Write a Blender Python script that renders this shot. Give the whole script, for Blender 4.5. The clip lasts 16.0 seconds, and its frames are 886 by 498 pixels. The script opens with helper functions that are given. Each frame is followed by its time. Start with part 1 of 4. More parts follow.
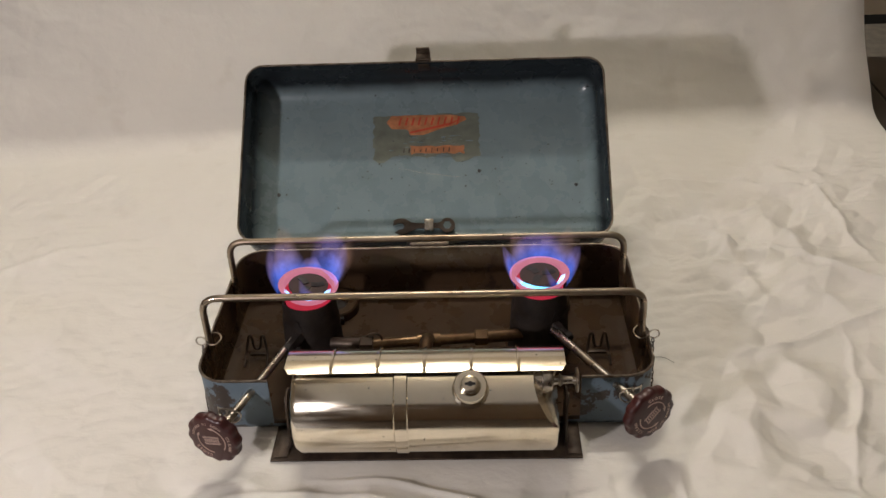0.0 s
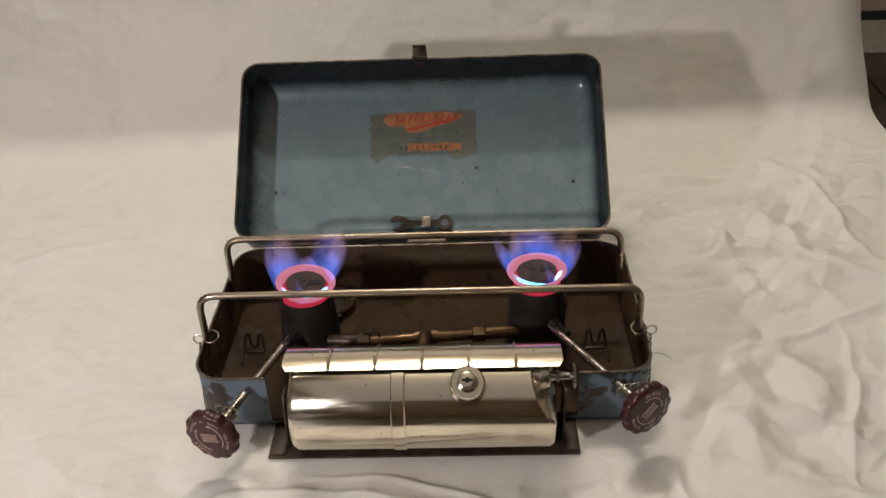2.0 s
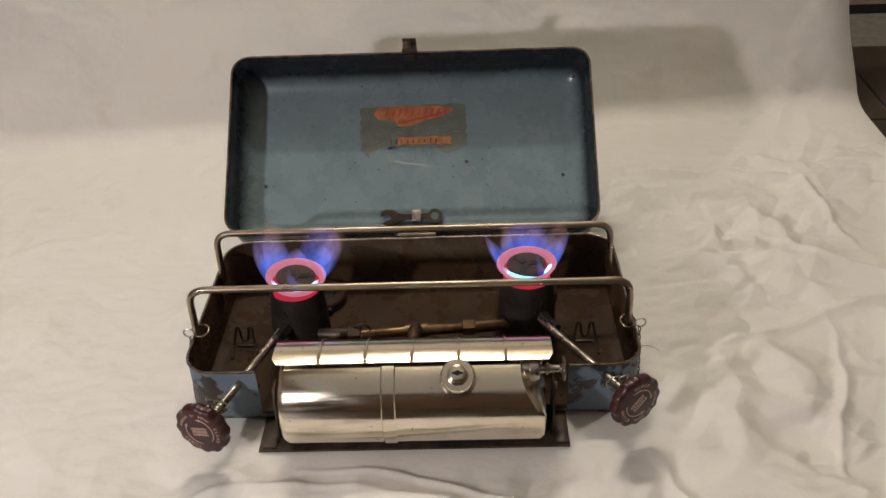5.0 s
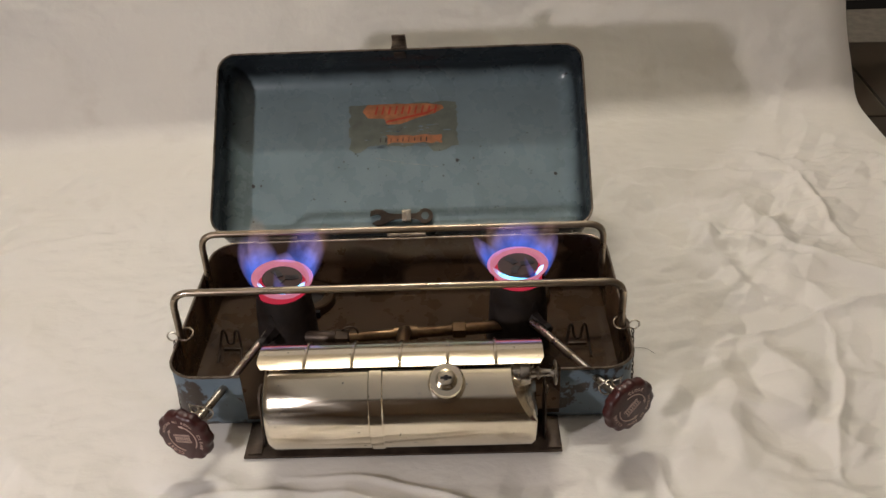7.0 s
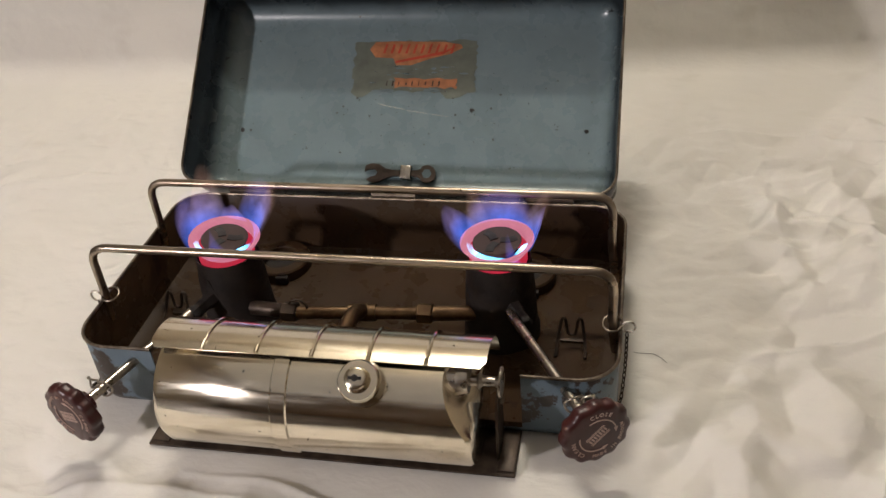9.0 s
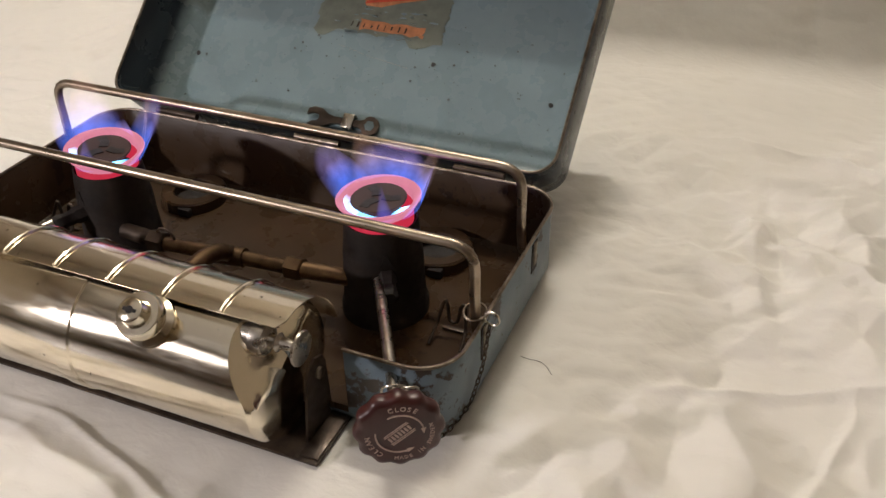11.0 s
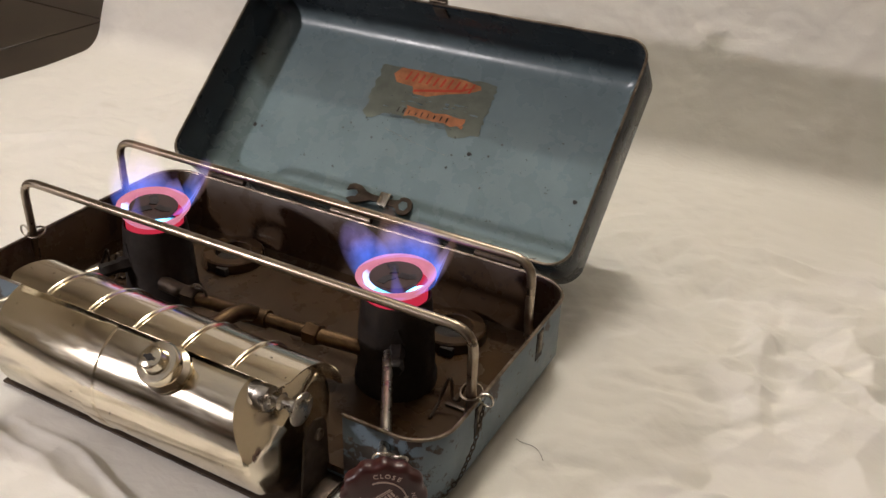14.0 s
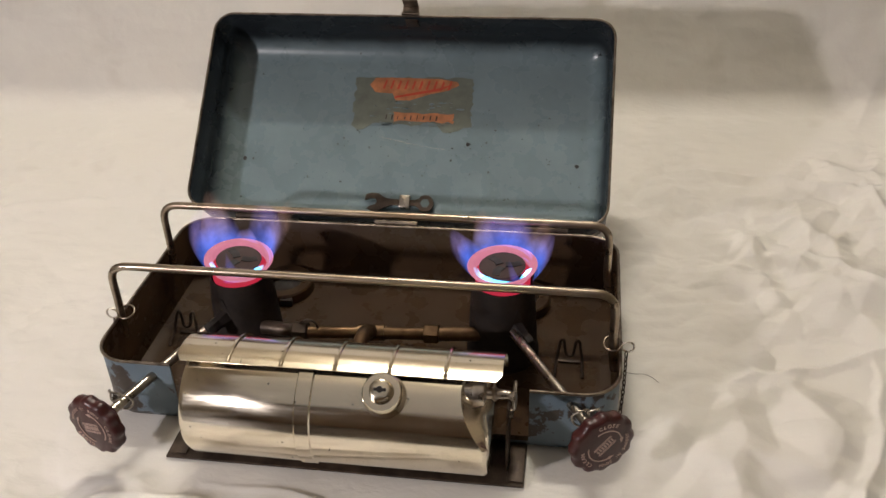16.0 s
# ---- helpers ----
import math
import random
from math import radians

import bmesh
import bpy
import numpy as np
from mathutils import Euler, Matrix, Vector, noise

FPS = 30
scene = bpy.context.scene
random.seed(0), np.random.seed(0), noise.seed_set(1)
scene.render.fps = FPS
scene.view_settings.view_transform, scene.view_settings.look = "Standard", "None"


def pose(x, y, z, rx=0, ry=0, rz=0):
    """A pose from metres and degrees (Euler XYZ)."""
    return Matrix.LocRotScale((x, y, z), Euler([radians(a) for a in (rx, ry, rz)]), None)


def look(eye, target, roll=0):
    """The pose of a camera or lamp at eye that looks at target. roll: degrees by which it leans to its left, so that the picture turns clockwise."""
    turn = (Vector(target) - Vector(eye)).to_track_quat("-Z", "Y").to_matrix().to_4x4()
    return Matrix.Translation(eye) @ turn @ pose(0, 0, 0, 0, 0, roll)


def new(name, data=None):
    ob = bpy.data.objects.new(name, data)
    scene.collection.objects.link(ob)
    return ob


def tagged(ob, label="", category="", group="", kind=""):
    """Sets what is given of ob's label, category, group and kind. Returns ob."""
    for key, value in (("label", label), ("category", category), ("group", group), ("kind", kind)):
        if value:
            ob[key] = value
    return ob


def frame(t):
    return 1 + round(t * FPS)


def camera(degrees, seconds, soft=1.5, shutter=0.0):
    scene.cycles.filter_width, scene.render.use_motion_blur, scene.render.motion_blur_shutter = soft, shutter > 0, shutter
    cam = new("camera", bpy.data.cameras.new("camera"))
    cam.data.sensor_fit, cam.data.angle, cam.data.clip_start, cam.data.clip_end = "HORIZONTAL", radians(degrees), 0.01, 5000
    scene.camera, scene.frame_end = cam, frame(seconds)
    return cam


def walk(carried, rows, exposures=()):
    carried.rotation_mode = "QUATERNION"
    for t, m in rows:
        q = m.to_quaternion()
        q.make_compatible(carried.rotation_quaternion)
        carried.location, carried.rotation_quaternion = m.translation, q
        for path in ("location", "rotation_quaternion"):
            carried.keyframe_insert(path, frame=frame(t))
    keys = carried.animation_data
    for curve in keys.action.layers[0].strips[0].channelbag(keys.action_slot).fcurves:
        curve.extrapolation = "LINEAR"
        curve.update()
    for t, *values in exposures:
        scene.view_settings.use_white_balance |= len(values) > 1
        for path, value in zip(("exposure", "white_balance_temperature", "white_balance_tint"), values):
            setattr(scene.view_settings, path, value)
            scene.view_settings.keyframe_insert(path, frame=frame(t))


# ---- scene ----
cam = camera(51.1, 16.0)
PATH = [
    (0, (0.054, -0.739, 0.638), (-0.021, 0.95, -0.431), -2.5),
    (0.5, (0.055, -0.739, 0.636), (-0.02, 0.948, -0.436), -2.6),
    (1, (0.057, -0.743, 0.637), (-0.017, 0.943, -0.435), -2.7),
    (1.5, (0.057, -0.742, 0.635), (-0.019, 0.946, -0.435), -2.8),
    (2, (0.056, -0.74, 0.636), (-0.017, 0.948, -0.435), -2.7),
    (2.5, (0.056, -0.741, 0.635), (-0.011, 0.946, -0.438), -2.7),
    (3, (0.058, -0.742, 0.635), (-0.008, 0.943, -0.441), -2.8),
    (3.5, (0.059, -0.742, 0.635), (-0.006, 0.942, -0.443), -2.8),
    (4, (0.059, -0.742, 0.636), (-0.004, 0.941, -0.443), -2.6),
    (6.5, (0.053, -0.738, 0.637), (0.007, 0.94, -0.451), -2.5),
    (7, (0.064, -0.723, 0.629), (0.017, 0.954, -0.459), -2.5),
    (7.5, (0.093, -0.677, 0.612), (0.038, 0.987, -0.496), -2.6),
    (8, (0.131, -0.631, 0.596), (-0.04, 1.001, -0.546), -3.7),
    (8.5, (0.178, -0.594, 0.571), (-0.176, 1.014, -0.566), -6.7),
    (9, (0.225, -0.563, 0.542), (-0.168, 1.023, -0.612), -5.6),
    (9.5, (0.285, -0.527, 0.512), (-0.209, 1.034, -0.637), -5.0),
    (10, (0.32, -0.49, 0.489), (-0.255, 1.056, -0.642), -4.4),
    (10.2, (0.331, -0.479, 0.478), (-0.255, 1.065, -0.65), -3.7),
    (12.3, (0.477, -0.421, 0.424), (-0.376, 1.029, -0.658), 0.3),
    (12.5, (0.483, -0.429, 0.435), (-0.403, 1.037, -0.597), 0.3),
    (13, (0.484, -0.454, 0.467), (-0.413, 1.034, -0.524), 1.0),
    (13.5, (0.48, -0.462, 0.47), (-0.392, 1.047, -0.51), 1.1),
    (14, (0.432, -0.458, 0.468), (-0.383, 1.078, -0.521), 2.0),
    (14.5, (0.364, -0.496, 0.492), (-0.44, 1.048, -0.492), -0.3),
    (15, (0.308, -0.545, 0.525), (-0.322, 1.031, -0.532), 1.4),
    (15.5, (0.244, -0.586, 0.549), (-0.165, 1.051, -0.524), -0.2),
    (16, (0.178, -0.616, 0.558), (-0.099, 1.039, -0.53), -2.2),
]
walk(cam, [(t, look(eye, target, roll)) for t, eye, target, roll in PATH],
     [(0.0, -0.28), (7.0, -0.28), (8.5, -0.22), (9.5, -0.08), (10.2, 0.03), (12.5, 0.02), (14.5, 0.02), (16.0, -0.08)])

# ---- light ----
world = bpy.data.worlds.new("room_air")
world.use_nodes = True
world.node_tree.nodes["Background"].inputs[0].default_value = (1.0, 0.86, 0.7, 1)
world.node_tree.nodes["Background"].inputs[1].default_value = 0.008
scene.world = world


def lamp(name, kind, m, energy, colour, **settings):
    data = bpy.data.lights.new(name, kind)
    data.energy, data.color = energy, colour
    for key, value in settings.items():
        setattr(data, key, value)
    ob = new(name, data)
    ob.matrix_world = m
    return ob


WARM = (1.0, 0.950, 0.910)
YELLOWISH = (1.0, 0.965, 0.890)
ROSY = (1.0, 0.920, 0.935)
# main lamp, a short tube high up behind the sheet: the lid's upper edge shades half of the lid
lamp("tube_lamp", "AREA", look((-0.12, 0.95, 2.15), (-0.06, 0.3, 0.1)), 16.5, YELLOWISH, shape="RECTANGLE", size=0.45, size_y=0.06)
lamp("tube_lamp_upper_side", "AREA", pose(-0.12, 0.95, 2.17, 180, 0, 0), 27, YELLOWISH, shape="RECTANGLE", size=0.45, size_y=0.06)
# added fill, no lamp of the room: a wide weak panel for the lit ceiling
lamp("ceiling_fill", "AREA", pose(-0.3, -1.7, 2.46), 6.5, WARM, shape="SQUARE", size=3.2)
# small lamp beside the camera
lamp("side_lamp", "AREA", look((-0.85, -1.03, 0.63), (0.1, 0.4, 0.1)), 11.2, ROSY, shape="DISK", size=0.065)

# ---- materials ----


class Nodes:
    """A node material with small helpers."""

    def __init__(self, name):
        self.mat = bpy.data.materials.new(name)
        self.mat.use_nodes = True
        self.tree = self.mat.node_tree
        self.bsdf = self.tree.nodes["Principled BSDF"]
        self.coord = self.add("ShaderNodeTexCoord").outputs["Object"]

    def add(self, kind, **props):
        node = self.tree.nodes.new(kind)
        for key, value in props.items():
            setattr(node, key, value)
        return node

    def link(self, a, b):
        self.tree.links.new(a, b)

    def noise(self, scale, detail=4.0, rough=0.55, stretch=None, distortion=0.0):
        n = self.add("ShaderNodeTexNoise")
        n.inputs["Scale"].default_value, n.inputs["Detail"].default_value = scale, detail
        n.inputs["Roughness"].default_value, n.inputs["Distortion"].default_value = rough, distortion
        source = self.coord
        if stretch:
            mapping = self.add("ShaderNodeMapping")
            mapping.inputs["Scale"].default_value = stretch
            self.link(source, mapping.inputs["Vector"])
            source = mapping.outputs[0]
        self.link(source, n.inputs["Vector"])
        return n.outputs["Fac"]

    def ramp(self, fac, stops):
        r = self.add("ShaderNodeValToRGB")
        while len(r.color_ramp.elements) < len(stops):
            r.color_ramp.elements.new(0.5)
        for e, (at, c) in zip(r.color_ramp.elements, stops):
            e.position = at
            e.color = (*c, 1) if isinstance(c, tuple) else (c, c, c, 1)
        self.link(fac, r.inputs[0])
        return r.outputs[0]

    def mix(self, fac, a, b):
        m = self.add("ShaderNodeMix", data_type="RGBA")
        for value, socket in ((fac, m.inputs[0]), (a, m.inputs[6]), (b, m.inputs[7])):
            if isinstance(value, tuple):
                socket.default_value = (*value, 1)
            elif isinstance(value, float):
                socket.default_value = value
            else:
                self.link(value, socket)
        return m.outputs[2]

    def base(self, value):
        self.set("Base Color", value)

    def set(self, name, value):
        socket = self.bsdf.inputs[name]
        if isinstance(value, tuple):
            socket.default_value = (*value, 1)
        elif isinstance(value, (int, float)):
            socket.default_value = value
        else:
            self.link(value, socket)

    def bump(self, fac, strength, distance):
        b = self.add("ShaderNodeBump")
        b.inputs["Strength"].default_value, b.inputs["Distance"].default_value = strength, distance
        self.link(fac, b.inputs["Height"])
        self.link(b.outputs[0], self.bsdf.inputs["Normal"])


def cloth_material():
    n = Nodes("washed_cotton_sheet")
    tone = n.ramp(n.noise(3.0, 5), [(0.3, (0.725, 0.695, 0.645)), (0.7, (0.765, 0.738, 0.688))])
    stain = n.ramp(n.noise(14.0, 3), [(0.26, (0.70, 0.66, 0.60)), (0.40, (1.0, 1.0, 1.0))])
    m = n.add("ShaderNodeMix", data_type="RGBA", blend_type="MULTIPLY")
    m.inputs[0].default_value = 0.25
    n.link(tone, m.inputs[6]), n.link(stain, m.inputs[7])
    n.base(m.outputs[2])
    n.set("Roughness", 0.9)
    n.set("Sheen Weight", 0.15)

    def math_node(operation, a, b):
        m = n.add("ShaderNodeMath", operation=operation)
        for value, socket in ((a, m.inputs[0]), (b, m.inputs[1])):
            if isinstance(value, float):
                socket.default_value = value
            else:
                n.link(value, socket)
        return m.outputs[0]

    # faint puckering, and the weave
    pucker = n.noise(38.0, 3, 0.5, (1.0, 1.6, 1.0), 0.4)
    weave = math_node("MULTIPLY", n.noise(420.0, 3, 0.6), 0.12)
    n.bump(math_node("ADD", pucker, weave), 1.0, 0.0012)
    return n.mat


def paint_material(name, colour, chip, chips, rough=0.38, patches=0.03, rim_tone=None, gloss=0.5):
    """Old sheet-metal enamel, chipped and rubbed."""
    n = Nodes(name)
    dark = tuple(c * 0.8 for c in colour)
    light = tuple(min(1, c * 1.12) for c in colour)
    tone = n.ramp(n.noise(14.0, 7, 0.7), [(0.25, dark), (0.75, light)])
    spots = n.ramp(n.noise(75.0, 4, 0.6), [(chips, 0.0), (chips + 0.02, 1.0)])
    big = n.ramp(n.noise(20.0, 6, 0.7), [(chips - patches, 0.0), (chips - patches + 0.025, 1.0)])
    col = n.mix(spots, tone, chip)
    col = n.mix(big, col, chip)
    if rim_tone:
        # darker tone at the rim, fading downwards, with an uneven edge
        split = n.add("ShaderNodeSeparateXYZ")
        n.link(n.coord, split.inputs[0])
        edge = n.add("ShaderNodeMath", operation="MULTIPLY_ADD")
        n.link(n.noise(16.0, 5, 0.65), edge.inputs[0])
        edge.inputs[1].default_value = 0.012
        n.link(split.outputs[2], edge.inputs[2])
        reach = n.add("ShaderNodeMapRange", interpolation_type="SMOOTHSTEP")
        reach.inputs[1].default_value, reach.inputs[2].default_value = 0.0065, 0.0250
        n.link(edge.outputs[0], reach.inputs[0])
        col = n.mix(reach.outputs[0], col, rim_tone)
    n.base(col)
    n.set("Specular IOR Level", gloss)
    n.set("Roughness", n.ramp(n.noise(30.0, 5), [(0.3, rough * 0.75), (0.75, rough * 1.4)]))
    n.bump(n.noise(120.0, 4), 0.12, 0.001)
    return n.mat


def metal_material(name, a, b, rough, scale=30.0, stretch=None, bump=0.1, metallic=1.0):
    n = Nodes(name)
    n.base(n.ramp(n.noise(scale, 6, 0.65, stretch), [(0.35, a), (0.68, b)]))
    n.set("Metallic", metallic)
    n.set("Roughness", n.ramp(n.noise(scale * 1.7, 5, 0.6, stretch), [(0.3, rough * 0.7), (0.7, rough * 1.5)]))
    n.bump(n.noise(scale * 3, 4), bump, 0.001)
    return n.mat


def plain_material(name, colour, rough, spread=0.2, scale=40.0):
    n = Nodes(name)
    n.base(n.ramp(n.noise(scale, 5), [(0.3, tuple(c * (1 - spread) for c in colour)), (0.7, tuple(min(1, c * (1 + spread)) for c in colour))]))
    n.set("Roughness", rough)
    n.bump(n.noise(scale * 4, 3), 0.08, 0.001)
    return n.mat


def nickel_material():
    """Bright nickel plate: nearly a mirror, with rust specks and faint rubbing."""
    n = Nodes("nickel_plate")
    tone = n.ramp(n.noise(18.0, 5), [(0.3, (0.79, 0.71, 0.57)), (0.7, (0.89, 0.82, 0.69))])
    specks = n.ramp(n.noise(230.0, 2, 0.5), [(0.735, 0.0), (0.755, 1.0)])
    tarnish = n.ramp(n.noise(11.0, 7, 0.7), [(0.60, 0.0), (0.75, 1.0)])
    col = n.mix(specks, n.mix(tarnish, tone, (0.55, 0.47, 0.36)), (0.05, 0.035, 0.02))
    n.base(col)
    n.set("Metallic", 1.0)
    n.set("Roughness", n.ramp(n.noise(26.0, 6, 0.7, (0.6, 6, 6)), [(0.35, 0.085), (0.72, 0.26)]))
    n.bump(n.noise(16.0, 3, 0.5, (0.35, 1, 1)), 0.10, 0.006)
    return n.mat


def glow_material(name, colour, strength, base=(0.05, 0.01, 0.01)):
    """Red-hot metal."""
    n = Nodes(name)
    n.base(base)
    n.set("Roughness", 0.7)
    n.set("Emission Color", n.ramp(n.noise(70.0, 3), [(0.3, tuple(c * 0.85 for c in colour)), (0.7, colour)]))
    n.set("Emission Strength", strength)
    return n.mat


def flame_material(name, stops, gain):
    """Burning gas: light added over what lies behind, fading towards the tip."""
    mat = bpy.data.materials.new(name)
    mat.use_nodes = True
    tree = mat.node_tree
    tree.nodes.clear()
    coord = tree.nodes.new("ShaderNodeTexCoord")
    split = tree.nodes.new("ShaderNodeSeparateXYZ")
    ramp = tree.nodes.new("ShaderNodeValToRGB")
    while len(ramp.color_ramp.elements) < len(stops):
        ramp.color_ramp.elements.new(0.5)
    for e, (at, c) in zip(ramp.color_ramp.elements, stops):
        e.position, e.color = at, (*c, 1)
    wisp = tree.nodes.new("ShaderNodeTexNoise")
    wisp.inputs["Scale"].default_value, wisp.inputs["Detail"].default_value = 55.0, 3.0
    fade = tree.nodes.new("ShaderNodeMapRange")
    fade.inputs[1].default_value, fade.inputs[2].default_value = 0.3, 0.7
    fade.inputs[3].default_value, fade.inputs[4].default_value = gain * 1.8, gain * 5.5
    glow, clear, add = (tree.nodes.new("ShaderNode" + k) for k in ("Emission", "BsdfTransparent", "AddShader"))
    out = tree.nodes.new("ShaderNodeOutputMaterial")
    link = tree.links.new
    link(coord.outputs["UV"], split.inputs[0])
    link(split.outputs[1], ramp.inputs[0])
    # thins out towards both sides of the leaf
    side, square, soft, gain_node = (tree.nodes.new("ShaderNodeMath") for _ in range(4))
    side.operation, square.operation, soft.operation, gain_node.operation = "SUBTRACT", "MULTIPLY", "SUBTRACT", "MULTIPLY"
    side.inputs[1].default_value, soft.inputs[0].default_value = 0.5, 0.25
    link(split.outputs[0], side.inputs[0])
    link(side.outputs[0], square.inputs[0])
    link(side.outputs[0], square.inputs[1])
    link(square.outputs[0], soft.inputs[1])
    link(coord.outputs["Object"], wisp.inputs["Vector"])
    link(wisp.outputs["Fac"], fade.inputs[0])
    link(ramp.outputs[0], glow.inputs[0])
    link(fade.outputs[0], gain_node.inputs[0])
    link(soft.outputs[0], gain_node.inputs[1])
    link(gain_node.outputs[0], glow.inputs[1])
    link(glow.outputs[0], add.inputs[0])
    link(clear.outputs[0], add.inputs[1])
    link(add.outputs[0], out.inputs[0])
    return mat


CLOTH = cloth_material()
LID_PAINT = paint_material("blue_grey_enamel", (0.180, 0.243, 0.262), (0.03, 0.035, 0.035), 0.70, 0.27, rim_tone=(0.014, 0.018, 0.022))
CASE_PAINT = paint_material("worn_blue_enamel", (0.120, 0.163, 0.198), (0.036, 0.025, 0.019), 0.66, 0.40, 0.125)
INNER_PAINT = paint_material("heat_browned_enamel", (0.047, 0.0265, 0.0130), (0.024, 0.013, 0.008), 0.68, 0.28, 0.07, gloss=0.28)
RIM_STEEL = metal_material("rubbed_rim_steel", (0.10, 0.075, 0.055), (0.30, 0.25, 0.20), 0.42, 60)
BAR_STEEL = metal_material("heat_tinted_steel", (0.22, 0.165, 0.115), (0.47, 0.40, 0.32), 0.30, 25, (0.3, 1, 1))
DARK_STEEL = metal_material("oiled_dark_steel", (0.035, 0.024, 0.018), (0.10, 0.072, 0.052), 0.45, 35, metallic=0.6)
SKIRT_IRON = metal_material("heat_browned_iron", (0.010, 0.0066, 0.0054), (0.023, 0.015, 0.011), 0.55, 40, metallic=0.2)
BLACK_IRON = metal_material("sooted_iron", (0.010, 0.008, 0.007), (0.028, 0.021, 0.018), 0.62, 40, metallic=0.3)
NICKEL = nickel_material()
ROD_NICKEL = metal_material("dull_nickel_rod", (0.33, 0.29, 0.24), (0.62, 0.57, 0.50), 0.28, 50)
BRASS = metal_material("tarnished_brass", (0.085, 0.050, 0.028), (0.20, 0.130, 0.072), 0.46, 45)
BAKELITE = plain_material("burgundy_bakelite", (0.046, 0.010, 0.009), 0.36, 0.3)
LETTER = plain_material("cream_lettering_paint", (0.46, 0.33, 0.28), 0.6)
TILE = plain_material("dark_floor_tile", (0.032, 0.023, 0.015), 0.42, 0.3, 9.0)
GROUT = plain_material("grey_grout", (0.17, 0.15, 0.125), 0.85, 0.2, 60.0)
PLASTER = plain_material("cream_plaster", (0.58, 0.51, 0.41), 0.85, 0.06, 3.0)
# dark colour stands in for the unlit room behind the camera
DIM_WALL = plain_material("unlit_room_brown", (0.20, 0.135, 0.085), 0.7, 0.15, 3.0)
CEILING = plain_material("white_ceiling_paint", (0.80, 0.74, 0.64), 0.9, 0.04, 3.0)
DECAL = plain_material("faded_olive_decal", (0.135, 0.150, 0.120), 0.5, 0.25, 60.0)
DECAL_ORANGE = plain_material("worn_orange_print", (0.43, 0.165, 0.068), 0.5, 0.35, 80.0)
DECAL_RED = plain_material("faded_red_print", (0.50, 0.06, 0.025), 0.5, 0.2, 80.0)
HOT_RIM = glow_material("pink_hot_rim", (0.74, 0.235, 0.34), 0.92)
HOT_CUP = glow_material("red_hot_cup", (0.60, 0.026, 0.062), 0.9)
PLATE_DARK = glow_material("glowing_spreader", (0.14, 0.035, 0.022), 0.16, (0.020, 0.012, 0.009))
FLAME = flame_material("blue_flame", [(0.0, (0.06, 0.20, 1.0)), (0.3, (0.10, 0.16, 0.72)), (0.6, (0.17, 0.13, 0.34)), (1.0, (0.0, 0.0, 0.0))], 0.56)
WISP = flame_material("pale_flame_tip", [(0.0, (0.12, 0.12, 0.45)), (0.35, (0.32, 0.24, 0.38)), (0.7, (0.34, 0.19, 0.14)), (1.0, (0.0, 0.0, 0.0))], 0.20)
HAZE = flame_material("inner_flame_haze", [(0.0, (0.10, 0.16, 0.85)), (0.5, (0.12, 0.10, 0.40)), (1.0, (0.0, 0.0, 0.0))], 0.28)
FLAME_CORE = flame_material("cyan_flame_core", [(0.0, (0.10, 0.55, 1.0)), (0.5, (0.20, 0.62, 1.0)), (1.0, (0.0, 0.05, 0.3))], 2.5)

# ---- mesh helpers ----


def part(name, bm, material, parent=None, label="", sharp=38, m=None):
    """Links a bmesh as one mesh object under a thing or a part."""
    bmesh.ops.recalc_face_normals(bm, faces=bm.faces)
    limit = radians(sharp)
    for f in bm.faces:
        f.smooth = True
    for e in bm.edges:
        e.smooth = len(e.link_faces) == 2 and e.calc_face_angle(0) < limit
    mesh = bpy.data.meshes.new(name)
    bm.to_mesh(mesh)
    bm.free()
    for one in material if isinstance(material, (list, tuple)) else [material]:
        mesh.materials.append(one)
    ob = new(name, mesh)
    if parent:
        ob.parent = parent
    if m:
        ob.matrix_basis = m
    if label:
        ob["label"] = label
    return ob


def empty(name, m=None):
    ob = new(name)
    ob.empty_display_size = 0.02
    if m:
        ob.matrix_basis = m
    return ob


def bridge(bm, a, b, closed=True, index=0):
    n = len(a)
    for k in range(n if closed else n - 1):
        f = bm.faces.new((a[k], a[(k + 1) % n], b[(k + 1) % n], b[k]))
        f.material_index = index


def lathe(profile, seg=40, bm=None, m=None, scallop=None, hollow=False):
    """Turned solid round z from (radius, height) pairs; its ends are capped, or joined to each other if it is hollow."""
    bm = bm or bmesh.new()
    m = m or Matrix()
    rings = []
    for r, z in profile:
        ring = []
        for k in range(seg):
            a = 2 * math.pi * k / seg
            rr = r * (scallop(a) if scallop else 1)
            ring.append(bm.verts.new(m @ Vector((rr * math.cos(a), rr * math.sin(a), z))))
        rings.append(ring)
    for a, b in zip(rings, rings[1:]):
        bridge(bm, a, b)
    if hollow:
        bridge(bm, rings[-1], rings[0])
        return bm
    bm.faces.new(rings[0][::-1])
    bm.faces.new(rings[-1])
    return bm


